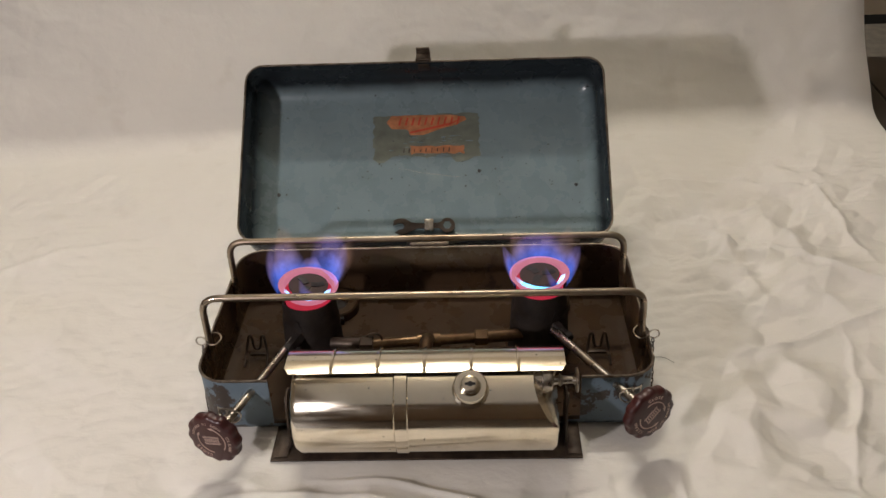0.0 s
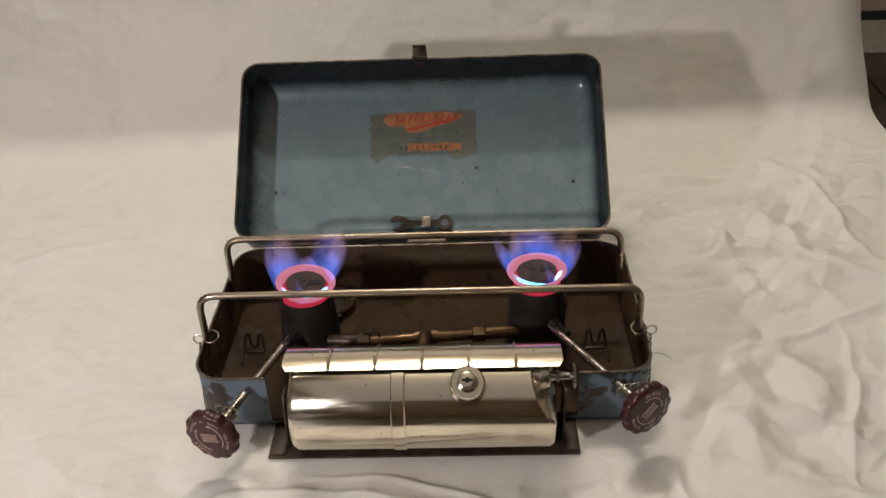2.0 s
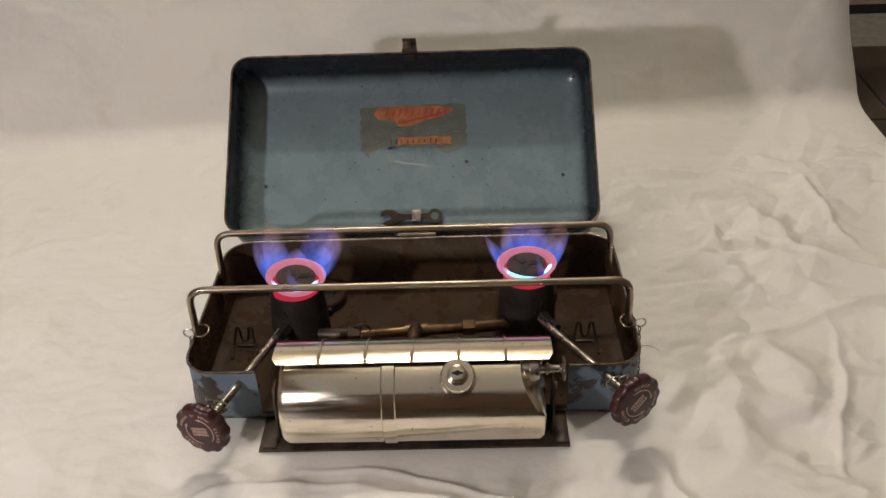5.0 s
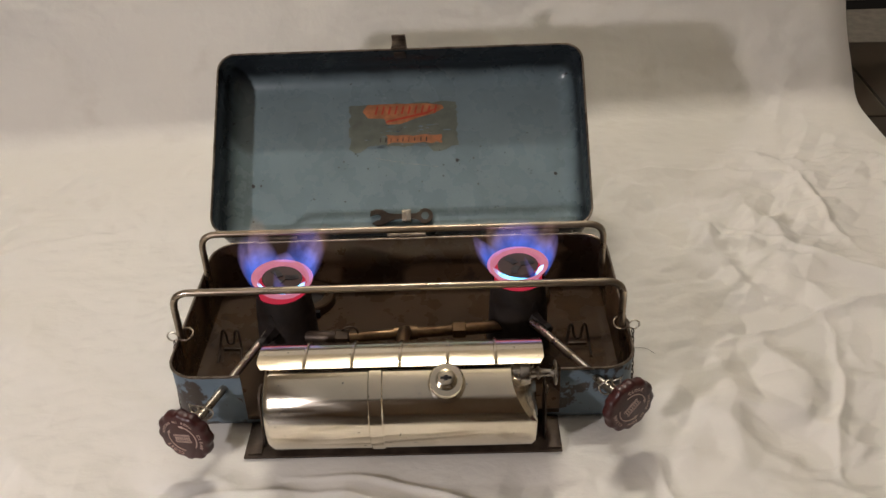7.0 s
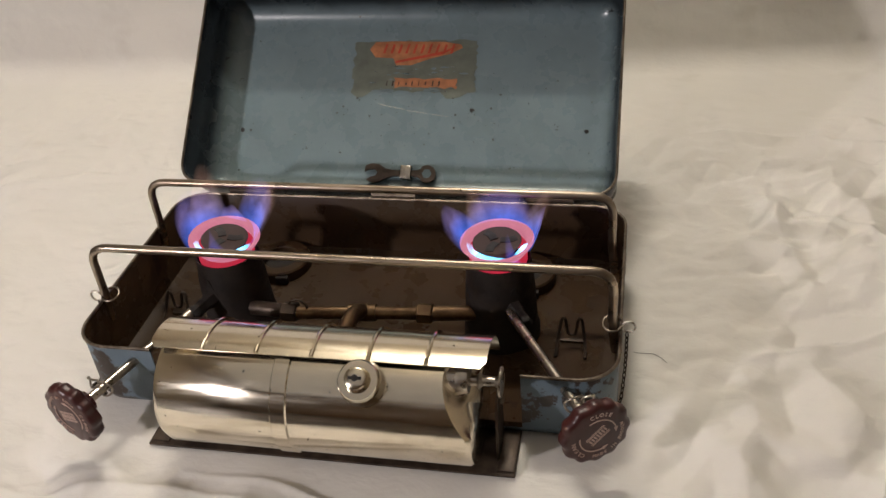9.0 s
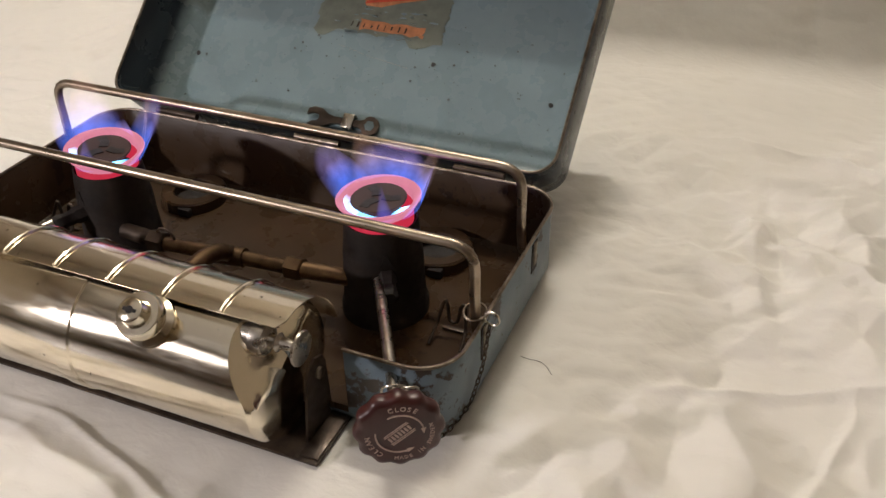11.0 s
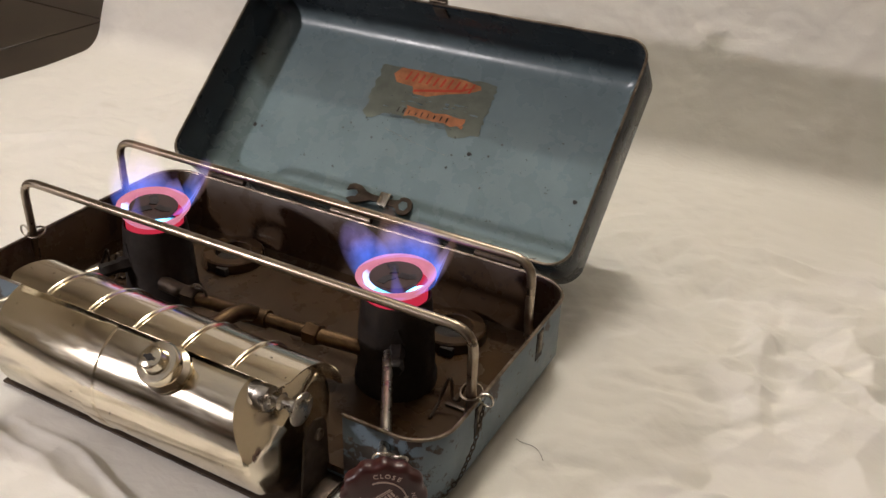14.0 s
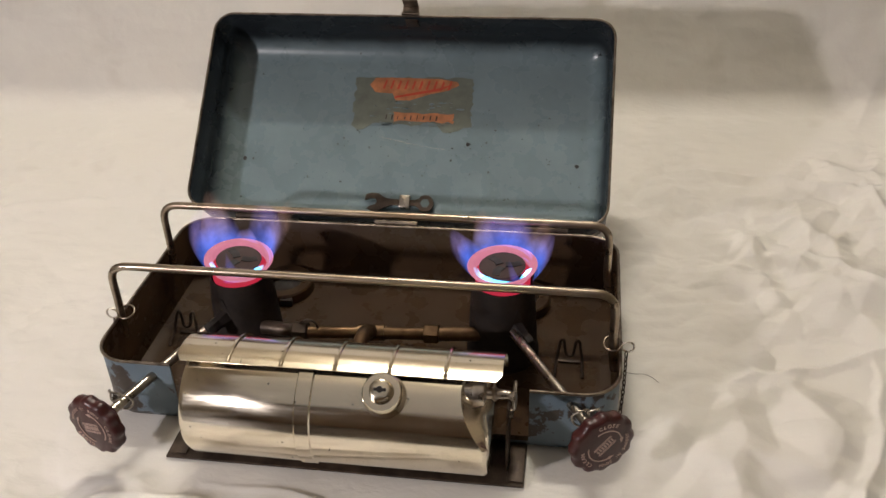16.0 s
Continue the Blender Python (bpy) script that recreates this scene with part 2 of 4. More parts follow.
def tube(points, r, seg=10, bm=None, closed=False):
    """A round wire along points."""
    bm = bm or bmesh.new()
    pts = [Vector(p) for p in points]
    n = len(pts)
    rings, side = [], None
    for k, p in enumerate(pts):
        ahead = pts[(k + 1) % n] - pts[k - 1] if closed else pts[min(k + 1, n - 1)] - pts[max(k - 1, 0)]
        ahead.normalize()
        if side is None:
            side = ahead.orthogonal().normalized()
        side = (side - ahead * side.dot(ahead)).normalized()
        up = ahead.cross(side)
        rings.append([bm.verts.new(p + r * (math.cos(2 * math.pi * j / seg) * side + math.sin(2 * math.pi * j / seg) * up)) for j in range(seg)])
    for a, b in zip(rings, rings[1:]):
        bridge(bm, a, b)
    if closed:
        bridge(bm, rings[-1], rings[0])
    else:
        bm.faces.new(rings[0][::-1])
        bm.faces.new(rings[-1])
    return bm


def block(size, centre=(0, 0, 0), bevel=0.001, bm=None, m=None, seg=2):
    """A box with rounded edges."""
    one = bmesh.new()
    bmesh.ops.create_cube(one, size=1)
    for v in one.verts:
        v.co = Vector([v.co[i] * size[i] + centre[i] for i in range(3)])
    if bevel:
        bmesh.ops.bevel(one, geom=one.edges[:], offset=bevel, segments=seg, affect="EDGES", profile=0.5)
    if m:
        one.transform(m)
    if bm is None:
        return one
    return join(bm, one)


def join(bm, other):
    at = {v: bm.verts.new(v.co) for v in other.verts}
    for f in other.faces:
        g = bm.faces.new([at[v] for v in f.verts])
        g.material_index = f.material_index
    other.free()
    return bm


def prism(outline, z0, z1, bm=None, m=None):
    """A flat plate cut to an outline."""
    bm = bm or bmesh.new()
    m = m or Matrix()
    low = [bm.verts.new(m @ Vector((x, y, z0))) for x, y in outline]
    top = [bm.verts.new(m @ Vector((x, y, z1))) for x, y in outline]
    bridge(bm, low, top)
    bm.faces.new(low[::-1])
    bm.faces.new(top)
    return bm


def round_rect(x0, x1, y0, y1, r, seg=8, extra=()):
    """Outline of a rounded rectangle, anticlockwise from its front side; extra: further x on the front side."""
    pts = []
    for cx, cy, a0 in ((x1 - r, y0 + r, -90), (x1 - r, y1 - r, 0), (x0 + r, y1 - r, 90), (x0 + r, y0 + r, 180)):
        for k in range(seg + 1):
            a = radians(a0 + 90 * k / seg)
            pts.append((cx + r * math.cos(a), cy + r * math.sin(a)))
    return pts + [(x, y0) for x in sorted(extra)]


def bent(points, r, seg=6):
    """Rounds the inner corners of a polyline of (x, y, z)."""
    pts = [Vector(p) for p in points]
    out = [pts[0]]
    for a, b, c in zip(pts, pts[1:], pts[2:]):
        p, q = b + (a - b).normalized() * r, b + (c - b).normalized() * r
        for k in range(seg + 1):
            t = k / seg
            out.append(p * (1 - t) ** 2 + 2 * t * (1 - t) * b + q * t * t)
    return out + [pts[-1]]


def lettering(text, size, depth=0.0003):
    """Raised letters of the built-in font, centred on the origin."""
    curve = bpy.data.curves.new("letters", "FONT")
    curve.body, curve.size, curve.extrude = text, size, depth
    curve.align_x, curve.align_y = "CENTER", "CENTER"
    curve.resolution_u = 2
    ob = bpy.data.objects.new("letters", curve)
    scene.collection.objects.link(ob)
    mesh = bpy.data.meshes.new_from_object(ob.evaluated_get(bpy.context.evaluated_depsgraph_get()))
    bm = bmesh.new()
    bm.from_mesh(mesh)
    bpy.data.objects.remove(ob)
    bpy.data.curves.remove(curve)
    bpy.data.meshes.remove(mesh)
    return bm


def facing(origin, ahead, spin=0):
    """A frame whose z runs along ahead and whose y stays as upright as it can."""
    z = Vector(ahead).normalized()
    x = Vector((0, 0, 1)).cross(z).normalized()
    y = z.cross(x)
    m = Matrix((x, y, z)).transposed().to_4x4()
    m.translation = origin
    return m @ pose(0, 0, 0, 0, 0, spin)


# ---- room ----


def room():
    x0, x1, y0, y1, h = -2.6, 2.4, -3.5, 1.13, 2.5
    walls = (("wall_north", (x1 - x0 + 0.3, 0.12, h), ((x0 + x1) / 2, y1 + 0.06, h / 2)), ("wall_south", (x1 - x0 + 0.3, 0.12, h), ((x0 + x1) / 2, y0 - 0.06, h / 2)),
             ("wall_west", (0.12, y1 - y0, h), (x0 - 0.06, (y0 + y1) / 2, h / 2)), ("wall_east", (0.12, y1 - y0, h), (x1 + 0.06, (y0 + y1) / 2, h / 2)))
    for name, size, centre in walls:
        # the south wall is unseen; its dark colour makes the tank's dark reflected band
        dim = name == "wall_south"
        tagged(part(name, block(size, centre, 0), DIM_WALL if dim else PLASTER), "unseen south wall, coloured dark to stand for the unlit room" if dim else "cream plastered wall of the room", "wall", kind="structure")
    tagged(part("ceiling", block((x1 - x0 + 0.3, y1 - y0 + 0.3, 0.1), ((x0 + x1) / 2, (y0 + y1) / 2, h + 0.05), 0), CEILING), "white painted ceiling", "ceiling", kind="structure")
    return tagged(part("floor", block((x1 - x0, y1 - y0, 0.1), ((x0 + x1) / 2, (y0 + y1) / 2, -0.070), 0), GROUT), "dark brown floor tiles with pale grout", "floor", kind="structure")


FLOOR = room()


def sweep(v, x):
    """Side view of the sheet at x: flat on the floor, then swept up towards the wall."""
    start, r, steep = 0.59 + 0.06 * x, 0.035, radians(72)
    a = (v - start) / r
    bend = np.clip(a, 0.0, steep)
    far = np.maximum(v - start - r * steep, 0.0)
    y = np.minimum(v, start) + r * np.sin(bend) + far * math.cos(steep)
    z = r * (1 - np.cos(bend)) + far * math.sin(steep)
    return y, z


TABLE = np.random.RandomState(5)
HASH = TABLE.permutation(1024)
ANGLES = TABLE.uniform(0, 2 * math.pi, 1024)
LEVELS = TABLE.uniform(-1, 1, 1024)


def picked(i, j, seed):
    """A number from 0 to 1023 for each cell of a grid."""
    return HASH[(HASH[(i.astype(int) + 31 * seed) & 1023] + j.astype(int)) & 1023]


def wave(x, y, seed):
    """Smooth noise, about -0.5 to 0.5."""
    i, j = np.floor(x), np.floor(y)
    u, w = x - i, y - j

    def corner(di, dj):
        a = ANGLES[picked(i + di, j + dj, seed)]
        return np.cos(a) * (u - di) + np.sin(a) * (w - dj)

    su, sw = u ** 3 * (u * (6 * u - 15) + 10), w ** 3 * (w * (6 * w - 15) + 10)
    low = corner(0, 0) * (1 - su) + corner(1, 0) * su
    top = corner(0, 1) * (1 - su) + corner(1, 1) * su
    return low * (1 - sw) + top * sw


def facets(x, y, angle, size, stretch, seed):
    """Flat triangles that meet in sharp creases, drawn out along one direction. About -1 to 1."""
    c, d = math.cos(radians(angle)), math.sin(radians(angle))
    p, q = (x * c + y * d) / (size * stretch), (y * c - x * d) / size
    skew = (p + q) * 0.366
    i, j = np.floor(p + skew), np.floor(q + skew)
    u, w = p + skew - i, q + skew - j
    h00, h11 = LEVELS[picked(i, j, seed)], LEVELS[picked(i + 1, j + 1, seed)]
    h10, h01 = LEVELS[picked(i + 1, j, seed)], LEVELS[picked(i, j + 1, seed)]
    return np.where(u > w, h00 + (h10 - h00) * u + (h11 - h10) * w, h00 + (h01 - h00) * w + (h11 - h01) * u)


# long pressed folds: start, end, height, width
LONG_FOLDS = [((0.455, 0.10), (0.40, -0.16), 0.0065, 0.011), ((0.235, -0.115), (0.30, -0.33), 0.008, 0.014), ((0.30, 0.02), (0.62, 0.16), 0.007, 0.012),
              ((-0.30, -0.150), (0.22, -0.172), 0.0032, 0.009), ((0.40, 0.30), (0.66, 0.05), 0.008, 0.014), ((0.28, 0.44), (0.60, 0.40), 0.006, 0.014),
              ((-0.12, -0.135), (0.12, -0.150), 0.004, 0.007), ((-0.30, -0.14), (-0.38, -0.33), 0.006, 0.012), ((-0.62, 0.20), (-0.36, 0.34), 0.005, 0.014),
              ((0.52, 0.45), (0.56, 0.22), 0.005, 0.012), ((0.62, 0.40), (0.66, 0.16), 0.005, 0.012), ((0.05, -0.14), (0.02, -0.3), 0.004, 0.009)]


def cloth_height(x, v):
    """Soft waves, long folds and sharp crumples of the sheet."""
    right = np.clip((x - 0.16) / 0.26, 0, 1)
    front = np.clip((-0.06 - v) / 0.10, 0, 1)
    back = np.clip((v - 0.42) / 0.16, 0, 1)
    rough = 0.42 + 0.46 * np.maximum(right * np.clip((0.62 - v) / 0.25, 0.25, 1), 0.75 * front)
    rough = rough * (1 - 0.62 * back) * (0.65 + 0.9 * np.clip(wave(x * 4.0, v * 4.0, 9) + 0.3, 0, 0.7))
    qx = x + 0.040 * wave(x * 5.0, v * 5.0, 1) + 0.007 * wave(x * 17, v * 17, 11)
    qv = v + 0.040 * wave(x * 5.0, v * 5.0, 2) + 0.007 * wave(x * 17, v * 17, 12)
    h = 0.010 * wave(x * 2.2, v * 2.2, 3) + 0.005 * wave(x * 6.0, v * 6.0, 4)
    h = h + rough * (0.0088 * np.maximum(facets(qx, qv, 62, 0.090, 1.8, 5), facets(qx, qv, -20, 0.100, 1.6, 8) - 0.1) + 0.0088 * facets(qx, qv, -38, 0.050, 1.7, 6) + 0.0058 * facets(qx, qv, 70, 0.029, 1.8, 16) + 0.0024 * facets(qx, qv, 15, 0.014, 1.6, 7))
    for (ax, ay), (bx, by), high, wide in LONG_FOLDS:
        dx, dy = bx - ax, by - ay
        t = ((qx - ax) * dx + (qv - ay) * dy) / (dx * dx + dy * dy)
        far = np.abs((qx - ax) * dy - (qv - ay) * dx) / math.hypot(dx, dy) / wide
        h = h + high * np.clip(1 - far, 0, 1) ** 1.5 * np.clip(np.minimum(4 * t, 4 * (1 - t)), 0, 1)
    # pressed flat under the stove
    d = np.minimum(1, np.hypot(np.maximum(0, np.abs(x) - 0.225), np.maximum(0, np.maximum(-0.108 - v, v - 0.18))) / 0.030)
    return np.maximum(h * d - 0.0015 - 0.002 * d, -0.0105)


def cloth():
    nx, ny = 800, 820
    v = np.repeat((-0.30 + 1.66 * np.arange(ny + 1) / ny)[:, None], nx + 1, 1)
    zero = np.zeros_like(v)
    left = -0.765 + 0.016 * wave(zero, v * 6, 21) + 0.40 * np.clip(v - 0.63, 0, 0.14)
    edge = 0.702 + 0.018 * wave(zero, v * 6, 22) - 0.16 * np.clip(v - 0.64, 0, 0.30)
    x = left + (edge - left) * np.arange(nx + 1)[None, :] / nx
    y, z = sweep(v, x)
    y2, z2 = sweep(v + 0.001, x)
    size = np.hypot(y2 - y, z2 - z)
    h = cloth_height(x, v)
    # edges lie down on the floor
    rim = np.clip(1 - np.minimum(np.minimum(x - left, edge - x), v + 0.30) / 0.05, 0, 1)
    h = h - (h + 0.0125) * rim ** 2
    points = np.stack([x, y - (z2 - z) / size * h, z + (y2 - y) / size * h], -1).reshape(-1, 3)
    k = np.arange((ny + 1) * (nx + 1)).reshape(ny + 1, nx + 1)
    quads = np.stack([k[:-1, :-1], k[:-1, 1:], k[1:, 1:], k[1:, :-1]], -1).reshape(-1, 4)
    mesh = bpy.data.meshes.new("cotton_sheet")
    mesh.vertices.add(len(points))
    mesh.vertices.foreach_set("co", points.ravel())
    mesh.loops.add(quads.size)
    mesh.loops.foreach_set("vertex_index", quads.ravel())
    mesh.polygons.add(len(quads))
    mesh.polygons.foreach_set("loop_start", np.arange(0, quads.size, 4))
    mesh.polygons.foreach_set("use_smooth", np.ones(len(quads), bool))
    mesh.update(calc_edges=True)
    mesh.materials.append(CLOTH)
    return tagged(new("cotton_sheet", mesh), "creased off-white cotton sheet laid on the floor and swept up behind", "sheet", kind="structure")


cloth()

# ---- stove ----
STOVE = tagged(empty("camping_stove"), "open two-burner camping stove in a worn blue steel case", "stove")
RIM_Z, X0, X1, Y0, Y1, GAP = 0.064, -0.2215, 0.2215, -0.062, 0.172, 0.150


def case():
    def ring(bm, inset, z):
        return [bm.verts.new((x, y, z)) for x, y in round_rect(X0 + inset, X1 - inset, Y0 + inset, Y1 - inset, 0.03 - inset, 8, (-GAP, GAP))]

    bm = bmesh.new()
    levels = [(0.010, 0.000, 0), (0.003, 0.003, 0), (0, 0.010, 0), (0, RIM_Z, 0), (0.0006, RIM_Z + 0.0006, 1), (0.0012, RIM_Z, 1), (0.0012, 0.014, 1), (0.004, 0.006, 1), (0.012, 0.003, 1)]
    rings = [ring(bm, a, z) for a, z, _ in levels]
    n = len(rings[0])
    gap = (n - 2, n - 1)
    for (a, b), (_, _, index) in zip(zip(rings, rings[1:]), levels[1:]):
        k = rings.index(a)
        for i in range(n):
            if i == gap[0] and 2 <= k <= 5:
                continue
            f = bm.faces.new((a[i], a[(i + 1) % n], b[(i + 1) % n], b[i]))
            f.material_index = index
    for i in gap:
        bm.faces.new([rings[k][i] for k in range(2, 7)])
    bm.faces.new((rings[2][gap[0]], rings[2][gap[1]], rings[6][gap[1]], rings[6][gap[0]])).material_index = 1
    bm.faces.new(rings[0][::-1])
    bm.faces.new(rings[-1]).material_index = 1
    body = part("case", bm, [CASE_PAINT, INNER_PAINT], STOVE, "worn blue enamelled steel case, browned inside", 50)
    outline = round_rect(X0, X1, Y0, Y1, 0.03, 8)
    loop = [(-GAP * -1, Y0)] + outline + [(-GAP, Y0)]
    part("rim", tube([(x, y, RIM_Z) for x, y in loop], 0.0014, 8), RIM_STEEL, body, "rubbed bare steel rim")
    # slots for the pot supports, dark plates in place of shaded cut-outs, with the bent wire ends showing in them
    for y in (0.0, 0.105):
        for s in (-1, 1):
            part("slot", block((0.0012, 0.012, 0.026), (s * 0.2216, y, 0.046), 0.0004), BLACK_IRON, body)
            part("slot_wire", block((0.002, 0.006, 0.020), (s * 0.2222, y, 0.049), 0.0009), RIM_STEEL, body)
    for x in (-0.15, -0.002, 0.15):
        part("hinge", tube([(x - 0.022, 0.1755, 0.0665), (x + 0.022, 0.1755, 0.0665)], 0.0032, 10), RIM_STEEL if abs(x) < 0.1 else DARK_STEEL, body)
    # raised socket rings behind the burners
    for x, y in ((-0.116, 0.138), (0.129, 0.136)):
        bm = bmesh.new()
        rings = [[bm.verts.new((r * math.cos(2 * math.pi * k / 36), r * math.sin(2 * math.pi * k / 36), z)) for k in range(36)] for r, z in ((0.0300, 0.0030), (0.0295, 0.0120), (0.0280, 0.0135), (0.0185, 0.0135), (0.0175, 0.0125), (0.0175, 0.0035))]
        for a, b in zip(rings, rings[1:]):
            bridge(bm, a, b)
        ring_ob = part("socket_ring", bm, INNER_PAINT, body, m=pose(x, y, 0))
        # dark disc and dark block stand for the shaded hole and notch
        part("socket_hole", lathe([(0.0176, 0.0), (0.0176, 0.0008)], 28), BLACK_IRON, ring_ob, m=pose(0, 0, 0.0034))
        part("socket_notch", block((0.012, 0.006, 0.008), (0.010, -0.0285, 0.0070), 0.001), BLACK_IRON, ring_ob)
    return body


CASE = case()


def lid():
    width, length, depth, cx = 0.2192, 0.226, 0.060, -0.0083
    m = pose(cx, 0.180, 0.0705, 42, 0, 0) @ pose(0, 0, -0.056)
    bm = bmesh.new()

    def ring(inset, z, r):
        return [bm.verts.new((x, y, z)) for x, y in round_rect(-width + inset, width - inset, inset, length - inset, r, 8)]

    levels = [(0.014, -0.0012, 0.012), (0.004, 0.002, 0.018), (0, 0.010, 0.021), (0, depth, 0.021), (0.0006, depth + 0.0006, 0.0205), (0.0012, depth, 0.020), (0.0022, 0.0260, 0.0198), (0.0040, 0.0180, 0.0185), (0.0080, 0.0105, 0.016), (0.0135, 0.0050, 0.013), (0.0200, 0.0014, 0.011), (0.0270, 0.0, 0.009)]
    rings = [ring(*lv) for lv in levels]
    for a, b in zip(rings, rings[1:]):
        bridge(bm, a, b)
    bm.faces.new(rings[0][::-1])
    bm.faces.new(rings[-1])
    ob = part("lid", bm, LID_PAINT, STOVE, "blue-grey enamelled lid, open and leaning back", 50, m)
    part("rim", tube([(x, y, depth) for x, y in round_rect(-width, width, 0, length, 0.021, 8)], 0.0013, 8, closed=True), RIM_STEEL, ob, "rubbed dark steel rim")
    # latch at the middle of the free edge
    bm = block((0.0175, 0.0016, 0.030), (0, length + 0.0015, depth - 0.013), 0.0005)
    block((0.0175, 0.010, 0.0016), (0, length + 0.006, depth + 0.0025), 0.0005, bm)
    block((0.0165, 0.0016, 0.015), (0, length + 0.0105, depth + 0.009), 0.0005, bm)
    tube([(-0.0095, length + 0.0015, depth + 0.003), (0.0095, length + 0.0015, depth + 0.003)], 0.0022, 10, bm)
    part("latch", bm, RIM_STEEL, ob, "dark steel latch")
    part("latch_stay", block((0.014, 0.0012, 0.016), (0, length - 0.0025, depth - 0.010), 0.0004), DARK_STEEL, ob)
    # clip that holds the wrench
    bm = block((0.011, 0.013, 0.0012), (0.003, 0.033, 0.0072), 0.0004)
    block((0.011, 0.0012, 0.0075), (0.003, 0.0265, 0.0036), 0.0004, bm)
    block((0.011, 0.0012, 0.0075), (0.003, 0.0395, 0.0036), 0.0004, bm)
    part("wrench_clip", bm, ROD_NICKEL, ob, "bright steel clip")
    return ob


LID = lid()
LID_M = LID.matrix_basis.copy()


def decal():
    """Worn transfer inside the lid; its mark is a plain orange shape and its small print plain bars."""
    rnd = random.Random(4)

    def ragged(x0, x1, y0, y1, n, amp):
        pts = []
        for (ax, ay), (bx, by) in zip(((x0, y0), (x1, y0), (x1, y1), (x0, y1)), ((x1, y0), (x1, y1), (x0, y1), (x0, y0))):
            for k in range(n):
                t = k / n
                pts.append((ax + (bx - ax) * t + rnd.uniform(-amp, amp), ay + (by - ay) * t + rnd.uniform(-amp, amp)))
        return pts

    outline = ragged(-0.067, 0.067, 0.124, 0.182, 18, 0.0018)
    for k in (1, 2, 14, 15, 16):
        outline[k] = (outline[k][0], outline[k][1] - 0.006)
    ob = part("decal", prism(outline, 0.0001, 0.0004), DECAL, LID, "faded olive transfer with worn orange print")
    shape = [(-0.051, 0.172), (-0.045, 0.1805), (-0.026, 0.1815), (0.030, 0.181), (0.049, 0.178), (0.051, 0.174), (0.038, 0.167), (0.018, 0.162), (-0.004, 0.154), (-0.020, 0.154), (-0.024, 0.162), (-0.044, 0.163)]
    part("print_shape", prism(shape, 0.0004, 0.0006), DECAL_ORANGE, ob)
    part("print_shape", prism(ragged(-0.020, 0.047, 0.1285, 0.1390, 10, 0.0014), 0.0004, 0.0006), DECAL_ORANGE, ob)
    for k in range(10):
        x = -0.036 + k * 0.0082
        part("print_bar", prism([(x, 0.1675), (x + 0.0026, 0.1675), (x + 0.0050, 0.1785 - 0.001 * (k % 3)), (x + 0.0030, 0.1785)], 0.0006, 0.0008), DECAL_RED, ob)
    part("print_bar", prism([(-0.022, 0.1560), (0.030, 0.1665), (0.046, 0.1760), (0.030, 0.1700), (-0.020, 0.1590)], 0.0006, 0.0008), DECAL_RED, ob)
    for k in range(9):
        x, w, low, high = -0.030 + k * 0.0072 + rnd.uniform(-0.001, 0.001), rnd.uniform(0.0009, 0.0018), rnd.uniform(0.1300, 0.1315), rnd.uniform(0.1340, 0.1365)
        part("print_bar", prism([(x, low), (x + w, low), (x + w + 0.0006, high), (x + 0.0006, high)], 0.0006, 0.0008), DARK_STEEL, ob)
    # bare streaks where the transfer has been rubbed off
    bm = bmesh.new()
    for k in range(34):
        x, y = rnd.uniform(-0.045, 0.055), rnd.uniform(0.122, 0.153)
        w, h = rnd.uniform(0.0015, 0.0070), rnd.uniform(0.0006, 0.0022)
        prism([(x + w * math.cos(t * 0.785) * rnd.uniform(0.5, 1), y + h * math.sin(t * 0.785) * rnd.uniform(0.5, 1) + 0.0002 * t) for t in range(8)], 0.0003, 0.00055, bm)
    for k in range(7):
        x, y = rnd.uniform(-0.040, 0.030), rnd.uniform(0.121, 0.126)
        w, h = rnd.uniform(0.005, 0.011), rnd.uniform(0.002, 0.004)
        prism([(x + w * math.cos(t * 0.785) * rnd.uniform(0.6, 1), y + h * math.sin(t * 0.785) * rnd.uniform(0.6, 1)) for t in range(8)], 0.0003, 0.00055, bm)
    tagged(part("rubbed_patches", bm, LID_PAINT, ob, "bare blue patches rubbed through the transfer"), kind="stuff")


decal()


def chips():
    """Rust spots through the enamel of the lid."""
    rnd = random.Random(11)
    spots = [(-0.186, 0.078, 0.0026), (-0.176, 0.078, 0.0014), (0.186, 0.083, 0.0023), (0.066, 0.104, 0.0024)]
    for _ in range(95):
        x = rnd.gauss(0.03, 0.085)
        spots.append((max(-0.19, min(0.19, x)), min(0.2, max(0.03, rnd.gauss(0.095, 0.03))), rnd.choice((0.0003, 0.0004, 0.0004, 0.0005, 0.0006, 0.0008, 0.0012))))
    bm = bmesh.new()
    for x, y, r in spots:
        n = 9
        prism([(x + r * rnd.uniform(0.6, 1.25) * math.cos(2 * math.pi * k / n), y + r * rnd.uniform(0.6, 1.2) * math.sin(2 * math.pi * k / n)) for k in range(n)], 0.0001, 0.0004, bm)
    tagged(part("rust_speckle", bm, BLACK_IRON, LID, "dark rust spots"), kind="stuff")


chips()
part("scratch", tube([(-0.036, 0.110, 0.0), (0.000, 0.1025, 0.0), (0.042, 0.0965, 0.0)], 0.00013, 6), ROD_NICKEL, LID)


def pot_support(y, half, z=0.118):
    path = bent([(-half - 0.0075, y, 0.040), (-half - 0.005, y, 0.060), (-half - 0.005, y, z), (half, y, z), (half, y, 0.060), (half + 0.003, y, 0.040)], 0.018)
    return part("pot_support", tube(path, 0.0036, 12), BAR_STEEL, STOVE, "heat-tinted bent steel rod")


pot_support(0.0, 0.215)
